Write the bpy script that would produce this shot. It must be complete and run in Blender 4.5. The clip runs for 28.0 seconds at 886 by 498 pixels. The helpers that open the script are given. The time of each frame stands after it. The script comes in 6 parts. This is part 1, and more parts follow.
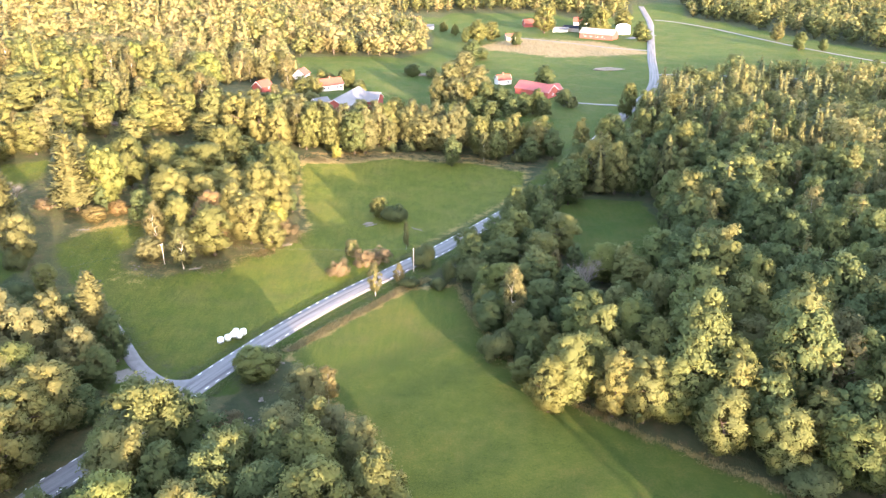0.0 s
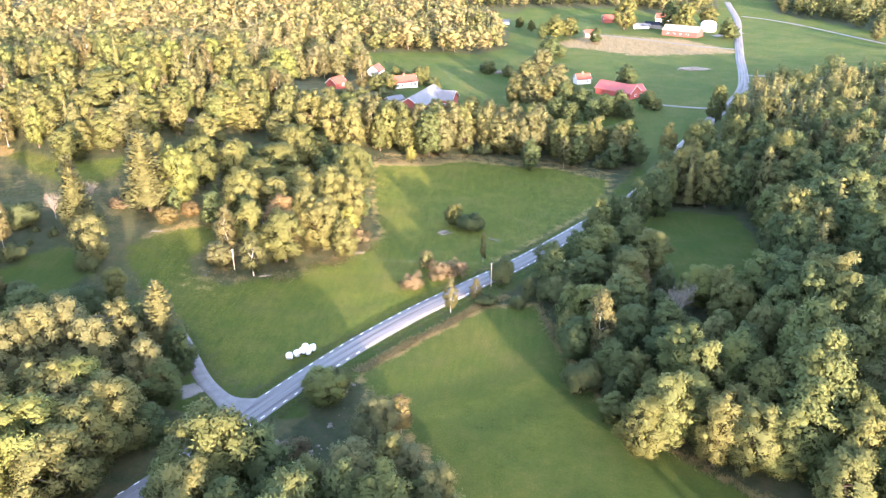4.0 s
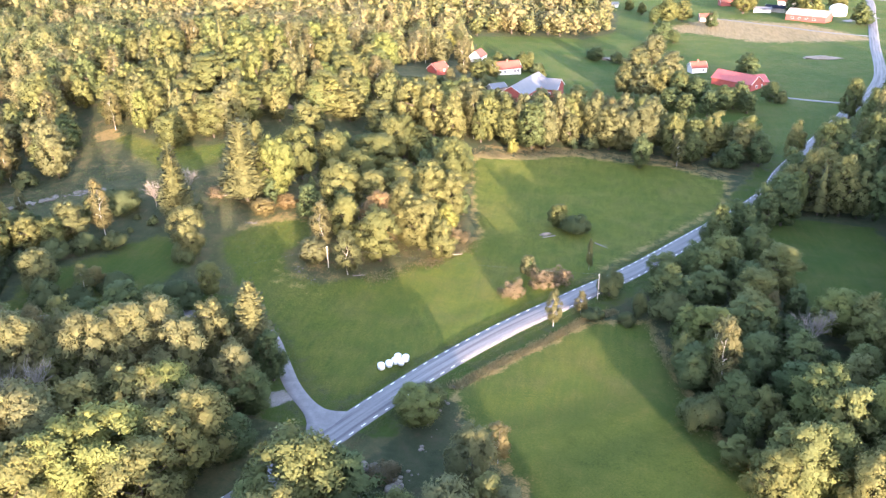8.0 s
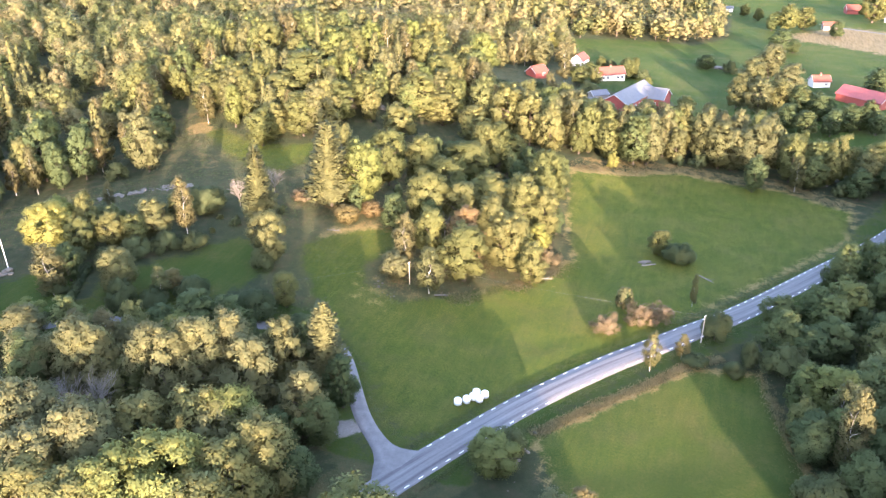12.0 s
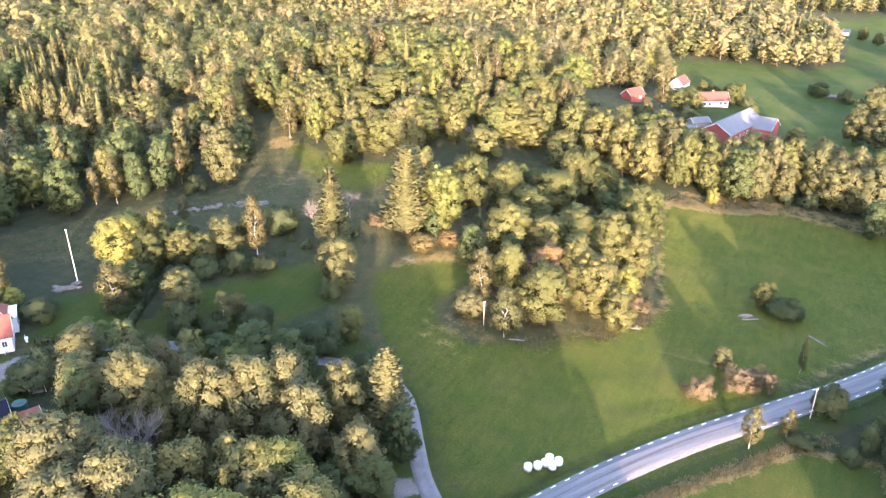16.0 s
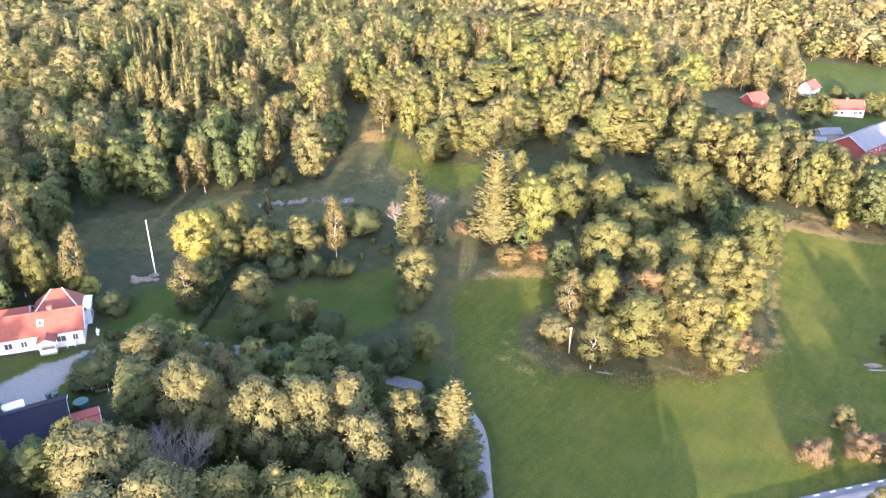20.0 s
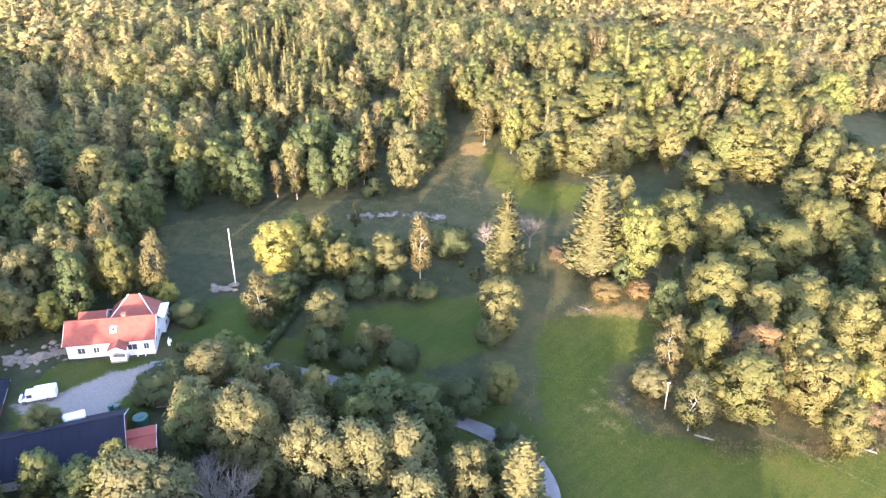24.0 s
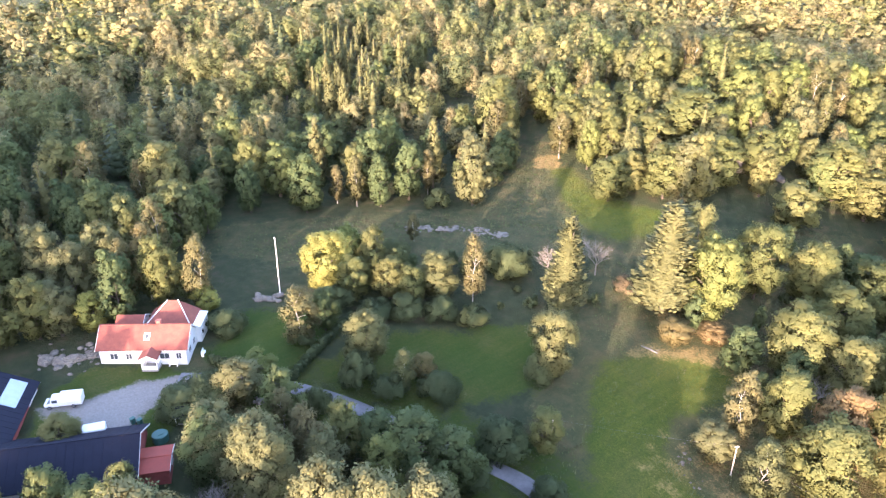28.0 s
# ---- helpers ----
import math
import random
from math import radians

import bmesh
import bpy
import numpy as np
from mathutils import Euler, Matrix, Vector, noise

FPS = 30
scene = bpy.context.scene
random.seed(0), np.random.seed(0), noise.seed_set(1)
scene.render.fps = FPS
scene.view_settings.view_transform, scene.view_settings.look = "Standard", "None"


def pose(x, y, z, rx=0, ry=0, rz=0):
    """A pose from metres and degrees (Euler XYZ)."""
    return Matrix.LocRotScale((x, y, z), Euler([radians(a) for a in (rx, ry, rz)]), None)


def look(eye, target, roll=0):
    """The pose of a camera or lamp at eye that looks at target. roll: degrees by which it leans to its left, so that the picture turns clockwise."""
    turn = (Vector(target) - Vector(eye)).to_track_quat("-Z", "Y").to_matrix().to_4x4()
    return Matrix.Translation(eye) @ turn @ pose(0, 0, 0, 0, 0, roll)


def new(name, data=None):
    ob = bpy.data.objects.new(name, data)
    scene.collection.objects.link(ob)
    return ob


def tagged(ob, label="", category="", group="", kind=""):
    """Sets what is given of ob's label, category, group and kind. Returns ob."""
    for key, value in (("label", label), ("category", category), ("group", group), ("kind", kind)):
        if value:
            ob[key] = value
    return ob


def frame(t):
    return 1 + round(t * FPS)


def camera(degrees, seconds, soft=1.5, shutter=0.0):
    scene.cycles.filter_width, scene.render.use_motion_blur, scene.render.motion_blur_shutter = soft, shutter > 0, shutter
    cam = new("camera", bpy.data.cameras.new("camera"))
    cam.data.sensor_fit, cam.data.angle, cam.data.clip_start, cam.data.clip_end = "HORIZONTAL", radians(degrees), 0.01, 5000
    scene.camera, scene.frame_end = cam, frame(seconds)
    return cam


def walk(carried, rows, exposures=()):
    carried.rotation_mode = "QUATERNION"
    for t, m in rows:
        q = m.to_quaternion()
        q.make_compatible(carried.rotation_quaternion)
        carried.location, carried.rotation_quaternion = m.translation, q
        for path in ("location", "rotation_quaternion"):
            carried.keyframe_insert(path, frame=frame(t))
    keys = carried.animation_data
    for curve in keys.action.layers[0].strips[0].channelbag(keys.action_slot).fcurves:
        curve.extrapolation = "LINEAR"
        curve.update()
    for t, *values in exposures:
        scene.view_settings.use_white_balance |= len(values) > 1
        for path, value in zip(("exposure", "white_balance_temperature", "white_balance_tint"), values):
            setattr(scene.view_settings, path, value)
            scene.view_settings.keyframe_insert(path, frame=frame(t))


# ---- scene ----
cam = camera(61.4, 28.0, soft=1.3)
METRES, EYE, TILT, LEAN, TURN = 90.0, 84.0, -24.0, 0.0, 0.0
ROWS = [
    (0.0, 0.0, 0.0, 0.0, 0.0, 0.0, -0.0),
    (0.5, -0.0052, 0.0143, 0.0069, 0.69, -0.37, -0.28),
    (1.0, -0.0115, 0.0296, 0.014, 1.43, -0.62, -0.03),
    (1.5, -0.0173, 0.0444, 0.0207, 1.99, -0.74, -0.27),
    (2.0, -0.0235, 0.0605, 0.0281, 2.51, -0.68, -0.37),
    (2.5, -0.029, 0.0747, 0.0347, 3.05, -0.57, -0.66),
    (3.0, -0.0352, 0.0889, 0.0417, 3.71, -0.54, -1.01),
    (3.5, -0.0409, 0.1035, 0.0483, 4.26, -0.53, -1.49),
    (5.5, -0.0643, 0.1612, 0.0761, 7.25, -1.0, -2.57),
    (6.0, -0.071, 0.1773, 0.0831, 8.19, -1.21, -2.82),
    (6.5, -0.0761, 0.1912, 0.09, 9.26, -1.49, -3.15),
    (7.0, -0.0814, 0.2052, 0.0971, 10.33, -1.82, -3.41),
    (7.5, -0.087, 0.2191, 0.104, 11.13, -2.1, -3.72),
    (8.0, -0.0932, 0.2354, 0.1113, 11.87, -2.37, -4.12),
    (8.5, -0.0983, 0.2506, 0.1181, 12.69, -2.59, -4.51),
    (9.0, -0.1045, 0.266, 0.1259, 13.69, -2.85, -4.97),
    (9.5, -0.1097, 0.2801, 0.1325, 14.53, -3.04, -5.35),
    (10.0, -0.116, 0.2961, 0.1402, 15.34, -3.18, -5.8),
    (10.5, -0.1218, 0.3109, 0.1473, 16.1, -3.29, -6.34),
    (11.0, -0.1269, 0.3267, 0.1547, 16.99, -3.39, -6.87),
    (11.5, -0.1334, 0.3423, 0.1614, 17.72, -3.43, -7.25),
    (12.0, -0.1407, 0.359, 0.1696, 18.53, -3.44, -7.64),
    (12.5, -0.1474, 0.3749, 0.1765, 19.35, -3.38, -7.98),
    (14.5, -0.1722, 0.4356, 0.2045, 22.12, -3.02, -9.43),
    (15.0, -0.1794, 0.4531, 0.2117, 23.06, -3.13, -9.99),
    (15.5, -0.1849, 0.4681, 0.2182, 24.0, -3.34, -10.34),
    (16.0, -0.191, 0.4839, 0.2257, 24.98, -3.66, -10.67),
    (16.5, -0.1966, 0.4988, 0.2317, 25.9, -3.92, -10.95),
    (17.0, -0.203, 0.5148, 0.2392, 26.97, -4.24, -11.41),
    (17.5, -0.2084, 0.53, 0.2452, 27.9, -4.52, -11.79),
    (18.0, -0.2156, 0.548, 0.2521, 28.89, -4.83, -12.23),
    (18.5, -0.221, 0.5623, 0.2589, 29.85, -5.16, -12.65),
    (19.0, -0.2265, 0.5771, 0.2658, 30.89, -5.54, -13.1),
    (19.5, -0.2317, 0.5914, 0.2723, 31.86, -5.87, -13.46),
    (20.0, -0.2389, 0.6095, 0.2789, 32.89, -6.25, -13.8),
    (20.5, -0.2448, 0.6245, 0.2852, 33.92, -6.58, -14.22),
    (21.0, -0.2504, 0.6406, 0.2919, 35.24, -6.94, -14.71),
    (21.5, -0.2564, 0.6557, 0.2979, 36.44, -7.25, -15.1),
    (23.5, -0.2815, 0.7189, 0.3232, 40.87, -8.2, -16.45),
    (24.0, -0.2886, 0.7362, 0.3296, 41.97, -8.46, -16.63),
    (24.5, -0.295, 0.7518, 0.3352, 42.94, -8.73, -16.84),
    (25.0, -0.301, 0.7676, 0.3415, 44.07, -9.06, -17.2),
    (25.5, -0.3067, 0.7826, 0.3473, 45.06, -9.39, -17.63),
    (26.0, -0.313, 0.7987, 0.3536, 45.96, -9.67, -17.89),
    (26.5, -0.3185, 0.8142, 0.3595, 46.79, -9.93, -18.24),
    (27.0, -0.3239, 0.8292, 0.3658, 47.71, -10.24, -18.55),
    (27.5, -0.3296, 0.8446, 0.3716, 48.6, -10.55, -18.9),
    (28.0, -0.3361, 0.8617, 0.3783, 49.35, -10.8, -19.16),
]
EXPOSURE = 3.93
walk(cam, [(t, pose(0, 0, EYE, TILT, LEAN, TURN) @ pose(METRES * x, METRES * y, METRES * z, 90 + pitch, roll, yaw)) for t, x, y, z, yaw, pitch, roll in ROWS],
     exposures=[(0.0, EXPOSURE + 0.25, 6750, 28), (3.0, EXPOSURE + 0.2, 6300, 29), (6.0, EXPOSURE + 0.06, 6020, 30), (10.0, EXPOSURE + 0.03, 6100, 30), (18.0, EXPOSURE - 0.06, 6040, 34), (24.0, EXPOSURE + 0.06, 5900, 34), (28.0, EXPOSURE + 0.08, 5950, 34)])

# ---- world and sun: a low evening sun behind the camera's right shoulder ----
SUN_AZIMUTH, SUN_HEIGHT = 151.8, 7.0
world = bpy.data.worlds.new("evening_sky")
scene.world = world
world.use_nodes = True
wn = world.node_tree
sky = wn.nodes.new("ShaderNodeTexSky")
sky.sky_type, sky.sun_disc = "NISHITA", False
sky.sun_elevation, sky.sun_rotation = radians(SUN_HEIGHT), radians(SUN_AZIMUTH)
wn.links.new(sky.outputs[0], wn.nodes["Background"].inputs[0])
wn.nodes["Background"].inputs[1].default_value = 0.15
sun = new("sun", bpy.data.lights.new("sun", "SUN"))
sun.data.energy, sun.data.angle, sun.data.color = 2.15, radians(0.7), (1.0, 0.765, 0.50)
az, el = radians(SUN_AZIMUTH), radians(SUN_HEIGHT)
sun.matrix_world = look((math.sin(az) * math.cos(el), math.cos(az) * math.cos(el), math.sin(el)), (0, 0, 0))


# ---- the lie of the land ----
def smooth(v):
    v = np.clip(v, 0.0, 1.0)
    return v * v * (3 - 2 * v)


def swell(x, y, cx, cy, rx, ry):
    return np.exp(-((x - cx) / rx) ** 2 - ((y - cy) / ry) ** 2)


def ground_z(x, y):
    z = 9 * smooth((-x - 50) / 100)
    z = z + 3.5 * swell(x, y, -88, 205, 40, 35)
    z = z + 17 * swell(x, y, -165, 300, 80, 60)
    z = z + 12 * smooth((-x - 190) / 140) * smooth((y - 110) / 120)
    z = z + 22 * smooth((y - 330) / 260) * smooth((-x - 70) / 160)
    z = z - 4 * smooth((x + 60) / 60) * smooth((y - 170) / 90)
    z = z + 6 * smooth((x - 50) / 90) * smooth((330 - y) / 60)
    # unseen rise in the south-west, added to shade the lower hillside
    z = z + 15 * smooth((-x - 120) / 50) * smooth((55 - y) / 45)
    return z + 25 * smooth((y - 620) / 500)


def gz(x, y):
    return float(ground_z(np.float64(x), np.float64(y)))


def edge_distance(px, py, poly):
    """Signed distance to a polygon, positive inside."""
    best = np.full(px.shape, 1e9)
    inside = np.zeros(px.shape, bool)
    for (ax, ay), (bx, by) in zip(poly, poly[1:] + poly[:1]):
        dx, dy = bx - ax, by - ay
        u = np.clip(((px - ax) * dx + (py - ay) * dy) / (dx * dx + dy * dy), 0, 1)
        best = np.minimum(best, np.hypot(px - ax - u * dx, py - ay - u * dy))
        if ay != by:
            inside ^= ((ay > py) != (by > py)) & (px < dx * (py - ay) / dy + ax)
    return np.where(inside, best, -best)


def spline(points, step):
    """A smooth line through the points, in even steps."""
    pts = [Vector(p) for p in points]
    pts = [2 * pts[0] - pts[1]] + pts + [2 * pts[-1] - pts[-2]]
    out = []
    for a, b, c, d in zip(pts, pts[1:], pts[2:], pts[3:]):
        n = max(1, round((c - b).length / step))
        for i in range(n):
            u = i / n
            out.append(0.5 * (2 * b + (c - a) * u + (2 * a - 5 * b + 4 * c - d) * u * u + (3 * b - a - 3 * c + d) * u ** 3))
    return out + [pts[-2]]


ROAD_LINE = [(-150, -60), (-100, 28), (-82, 61), (-64.8, 91.3), (-58.9, 101.4), (-50.7, 118.0), (-44.2, 130.0), (-35.7, 144.2), (-25.0, 159.3), (-12.4, 174.6),
             (1.2, 192.0), (19.5, 221.5), (41.0, 257.0), (51.5, 283.0), (67.0, 314.0), (90.0, 362.0), (119.9, 427.0), (144.0, 525.0), (170.8, 633.0), (185.5, 694.0), (198.0, 780.0)]
LANE_LINE = [(-50.0, 119.5), (-55.5, 123.2), (-62.0, 129.0), (-67.4, 136.0), (-72.0, 142.3), (-75.6, 145.8), (-80.5, 147.8), (-85.4, 147.4), (-90.4, 146.4), (-95.0, 144.4),
             (-105.0, 139.5), (-117.0, 133.7), (-124.0, 129.2), (-129.0, 125.0), (-134.0, 119.0), (-138.0, 113.5)]

# ground cover, as outlines in plan
MEADOW = [(-96, 168), (-100, 176), (-97, 185), (-90, 192), (-84, 194), (-80, 186), (-84, 176), (-80, 169), (-70, 167), (-62, 173), (-47, 187), (-39.5, 202), (-46, 225), (-53, 264),
          (-38, 268), (-19, 282), (12, 280), (31.5, 268), (28, 247), (2, 204), (-19, 171), (-36, 150), (-51, 128), (-58, 130), (-70, 145), (-78, 151), (-88, 160)]
LOW_FIELD = [(-33, 134), (-9, 164), (3.7, 167), (8.3, 146), (15.5, 128), (23, 118.5), (36, 107), (60, 89), (75, 50), (20, 40), (-6, 75), (-8, 92), (-17, 112.5), (-26, 122)]
# where the low field is coloured darker and greener
DARK_GRASS = [(-27, 118), (-20, 128), (-6, 136), (6, 146), (22, 118), (36, 107), (60, 89), (75, 50), (20, 40), (-6, 75), (-8, 92)]
LOW_LAWN = [(-122, 134), (-131, 141), (-129, 150), (-122, 162), (-116, 174), (-106, 170), (-102, 160), (-106, 150), (-111, 142)]
GARDEN_LAWN = [(-143, 122), (-132, 120), (-128, 129), (-137, 145), (-146, 139), (-152, 132)]
YARD_LAWN = [(-150, 103), (-139, 116), (-130, 112), (-124, 105), (-130, 97), (-137, 90), (-146, 95)]
YARD_GRAVEL = [(-138.6, 115.2), (-137.0, 113.0), (-135.0, 109.5), (-132.0, 105.5), (-129.5, 101.5), (-130.5, 98), (-134, 95.5), (-136.5, 95.8), (-139, 93), (-142.5, 93), (-142.5, 97), (-140.8, 99.5), (-141.5, 103.5), (-140.6, 108)]
LAY_BY = [(-60.5, 126), (-63.0, 123.5), (-66.0, 124.0), (-66.5, 126.5), (-63.0, 128.5)]
GLADE = [(-193, 142), (-179, 137), (-160, 147), (-148, 165), (-135, 185), (-126, 205), (-118, 226), (-127, 232), (-142, 224), (-158, 232), (-182, 240), (-176, 223), (-161, 208), (-162, 194), (-170, 185), (-178, 170)]
ROUGH = [(-80, 149), (-92, 150), (-104, 162), (-112, 175), (-126, 205), (-122, 226), (-95, 262), (-60, 270), (-50, 262), (-42, 203), (-48, 185), (-62, 170), (-72, 164), (-84, 166), (-88, 158)]
CLEARING = [(37, 241), (66, 234), (66, 196), (60, 178), (40, 174), (35, 194)]
FAR_FIELDS = [(-97, 466), (-68, 498), (-30, 503), (-8, 545), (-8, 633), (-40, 690), (8, 735), (64, 750), (163, 705), (205, 790), (245, 800), (224, 722), (256, 678), (280, 617), (315, 535), (340, 470),
              (190, 446), (140, 434), (118, 424), (90, 366), (60, 316), (48, 288), (30, 300), (5, 328), (-15, 345), (-30, 372), (-58, 372), (-72, 392), (-78, 420)]
GLADE_LAWN = [(-164.7, 228.4), (-161.4, 231.8), (-145.4, 225.3), (-135.0, 226.3), (-127.6, 231.8), (-123.1, 222.3), (-126.0, 210.8), (-138.2, 210.6), (-153.0, 219.4)]
GLADE_DIRT = [(-174.1, 231.1), (-169.1, 235.4), (-161.8, 232.3), (-164.1, 226.6), (-169.4, 225.2)]
STUBBLE = [(20, 560), (60, 610), (120, 590), (150, 535), (80, 520)]
HAMLET = [(-66, 312), (-40, 312), (-12, 345), (-22, 372), (-60, 380), (-84, 400), (-110, 366), (-104, 330), (-84, 312)]

# ---- materials ----
def node_material(name):
    mat = bpy.data.materials.new(name)
    mat.use_nodes = True
    nt = mat.node_tree
    return mat, nt, nt.nodes["Principled BSDF"]


def noise_node(nt, scale, detail=4.0, rough=0.6, vector=None):
    n = nt.nodes.new("ShaderNodeTexNoise")
    n.inputs["Scale"].default_value, n.inputs["Detail"].default_value, n.inputs["Roughness"].default_value = scale, detail, rough
    if vector is None:
        geo = nt.nodes.new("ShaderNodeNewGeometry")
        vector = geo.outputs["Position"]
    nt.links.new(vector, n.inputs["Vector"])
    return n


def ramp(nt, fac, stops):
    r = nt.nodes.new("ShaderNodeValToRGB")
    while len(r.color_ramp.elements) < len(stops):
        r.color_ramp.elements.new(0.5)
    for e, (p, c) in zip(r.color_ramp.elements, stops):
        e.position, e.color = p, (*c, 1)
    nt.links.new(fac, r.inputs["Fac"])
    return r.outputs["Color"]


def mixed(nt, fac, a, b, mode="MIX"):
    m = nt.nodes.new("ShaderNodeMix")
    m.data_type, m.blend_type = "RGBA", mode
    for sock, v in ((m.inputs[0], fac), (m.inputs[6], a), (m.inputs[7], b)):
        if isinstance(v, (int, float)):
            sock.default_value = v
        elif isinstance(v, tuple):
            sock.default_value = (*v, 1)
        else:
            nt.links.new(v, sock)
    return m.outputs[2]


def calc(nt, op, a, b=0.0):
    m = nt.nodes.new("ShaderNodeMath")
    m.operation, m.use_clamp = op, False
    for sock, v in ((m.inputs[0], a), (m.inputs[1], b)):
        if isinstance(v, (int, float)):
            sock.default_value = v
        else:
            nt.links.new(v, sock)
    return m.outputs[0]


def bumped(nt, bsdf, height, strength, distance):
    b = nt.nodes.new("ShaderNodeBump")
    b.inputs["Strength"].default_value, b.inputs["Distance"].default_value = strength, distance
    nt.links.new(height, b.inputs["Height"])
    nt.links.new(b.outputs["Normal"], bsdf.inputs["Normal"])


def plain(name, colour, rough=0.7, spread=0.25, scale=2.0, metal=0.0, relief=0.0):
    """A surface with mottling at two scales and a fine relief."""
    mat, nt, bsdf = node_material(name)
    n1, n2 = noise_node(nt, scale), noise_node(nt, scale * 9)
    f = calc(nt, "ADD", calc(nt, "MULTIPLY", n1.outputs["Fac"], 0.6), calc(nt, "MULTIPLY", n2.outputs["Fac"], 0.4))
    lo, hi = tuple(c * (1 - spread) for c in colour), tuple(min(1, c * (1 + spread)) for c in colour)
    nt.links.new(ramp(nt, f, [(0.3, lo), (0.7, hi)]), bsdf.inputs["Base Color"])
    bsdf.inputs["Roughness"].default_value, bsdf.inputs["Metallic"].default_value = rough, metal
    if relief:
        bumped(nt, bsdf, n2.outputs["Fac"], 0.5, relief)
    return mat


def foliage(name, stops, toned=False, through_light=0.36):
    """Leaves: hue by tree, lightness by leaf, some light shining through."""
    mat, nt, bsdf = node_material(name)
    if toned:
        a = nt.nodes.new("ShaderNodeAttribute")
        a.attribute_name = "tone"
        fac = a.outputs["Fac"]
    else:
        fac = nt.nodes.new("ShaderNodeObjectInfo").outputs["Random"]
    geo = nt.nodes.new("ShaderNodeNewGeometry")
    patch = noise_node(nt, 0.35, 3.0, 0.6, geo.outputs["Position"])
    shift = calc(nt, "ADD", fac, calc(nt, "MULTIPLY", calc(nt, "SUBTRACT", patch.outputs["Fac"], 0.5), 0.24))
    col = ramp(nt, shift, [(i / max(1, len(stops) - 1), c) for i, c in enumerate(stops)])
    hsv = nt.nodes.new("ShaderNodeHueSaturation")
    speck = noise_node(nt, 4.5, 3.0, 0.7, geo.outputs["Position"])
    light = calc(nt, "ADD", 0.84, calc(nt, "ADD", calc(nt, "MULTIPLY", geo.outputs["Random Per Island"], 0.16), calc(nt, "MULTIPLY", speck.outputs["Fac"], 0.16)))
    nt.links.new(light, hsv.inputs["Value"])
    nt.links.new(col, hsv.inputs["Color"])
    hsv.inputs["Saturation"].default_value = 0.84 if toned else 0.86
    nt.links.new(hsv.outputs["Color"], bsdf.inputs["Base Color"])
    bsdf.inputs["Roughness"].default_value, bsdf.inputs["Specular IOR Level"].default_value = 0.75, 0.12
    tr = nt.nodes.new("ShaderNodeBsdfTranslucent")
    nt.links.new(hsv.outputs["Color"], tr.inputs["Color"])
    mix = nt.nodes.new("ShaderNodeMixShader")
    mix.inputs[0].default_value = through_light
    nt.links.new(bsdf.outputs[0], mix.inputs[1])
    nt.links.new(tr.outputs[0], mix.inputs[2])
    nt.links.new(mix.outputs[0], nt.nodes["Material Output"].inputs["Surface"])
    return mat


OLIVE = [(0.090, 0.108, 0.028), (0.115, 0.127, 0.033), (0.138, 0.140, 0.040), (0.118, 0.137, 0.033)]
LEAVES = {
    "O": foliage("broadleaf_leaves", OLIVE),
    "P": foliage("pale_leaves", [(0.108, 0.117, 0.043), (0.126, 0.131, 0.050), (0.113, 0.121, 0.038)]),
    "B": foliage("birch_leaves", [(0.110, 0.109, 0.039), (0.130, 0.114, 0.042), (0.098, 0.109, 0.036)]),
    "G": foliage("green_leaves", [(0.115, 0.148, 0.030), (0.14, 0.165, 0.034), (0.12, 0.145, 0.032)]),
    "U": foliage("dark_leaves", [(0.062, 0.088, 0.032), (0.08, 0.105, 0.038), (0.10, 0.118, 0.038)]),
    "Y": foliage("yellow_leaves", [(0.225, 0.235, 0.034), (0.20, 0.215, 0.036), (0.215, 0.210, 0.036)]),
    "R": foliage("russet_leaves", [(0.20, 0.12, 0.05), (0.17, 0.13, 0.04), (0.15, 0.13, 0.04)]),
    "Q": foliage("dry_shrub_leaves", [(0.17, 0.125, 0.07), (0.15, 0.12, 0.055), (0.19, 0.14, 0.08)]),
    "V": foliage("deep_green_leaves", [(0.060, 0.092, 0.030), (0.072, 0.105, 0.034), (0.085, 0.112, 0.032)]),
    "W": foliage("mid_green_leaves", [(0.090, 0.122, 0.032), (0.105, 0.132, 0.036), (0.118, 0.130, 0.040)]),
    "S": foliage("spruce_needles", [(0.068, 0.078, 0.022), (0.088, 0.088, 0.026), (0.062, 0.076, 0.026)], through_light=0.08),
    "N": foliage("pine_needles", [(0.076, 0.084, 0.026), (0.092, 0.094, 0.030)], through_light=0.08),
}
WOOD_LEAVES = foliage("woodland_leaves", [(0.078, 0.100, 0.034), (0.104, 0.128, 0.036), (0.132, 0.147, 0.041), (0.182, 0.184, 0.057), (0.204, 0.189, 0.066), (0.211, 0.185, 0.072), (0.176, 0.194, 0.052)], toned=True, through_light=0.42)
WOOD_NEEDLES = foliage("woodland_needles", [(0.05, 0.07, 0.028), (0.085, 0.09, 0.03), (0.12, 0.11, 0.04)], toned=True, through_light=0.08)
BARK = plain("bark", (0.07, 0.056, 0.043), 0.9, 0.4, 1.5, relief=0.03)
BIRCH_BARK = plain("birch_bark", (0.36, 0.34, 0.31), 0.8, 0.35, 1.2, relief=0.02)
GREY_WOOD = plain("dead_wood", (0.175, 0.155, 0.132), 0.9, 0.3, 1.5)


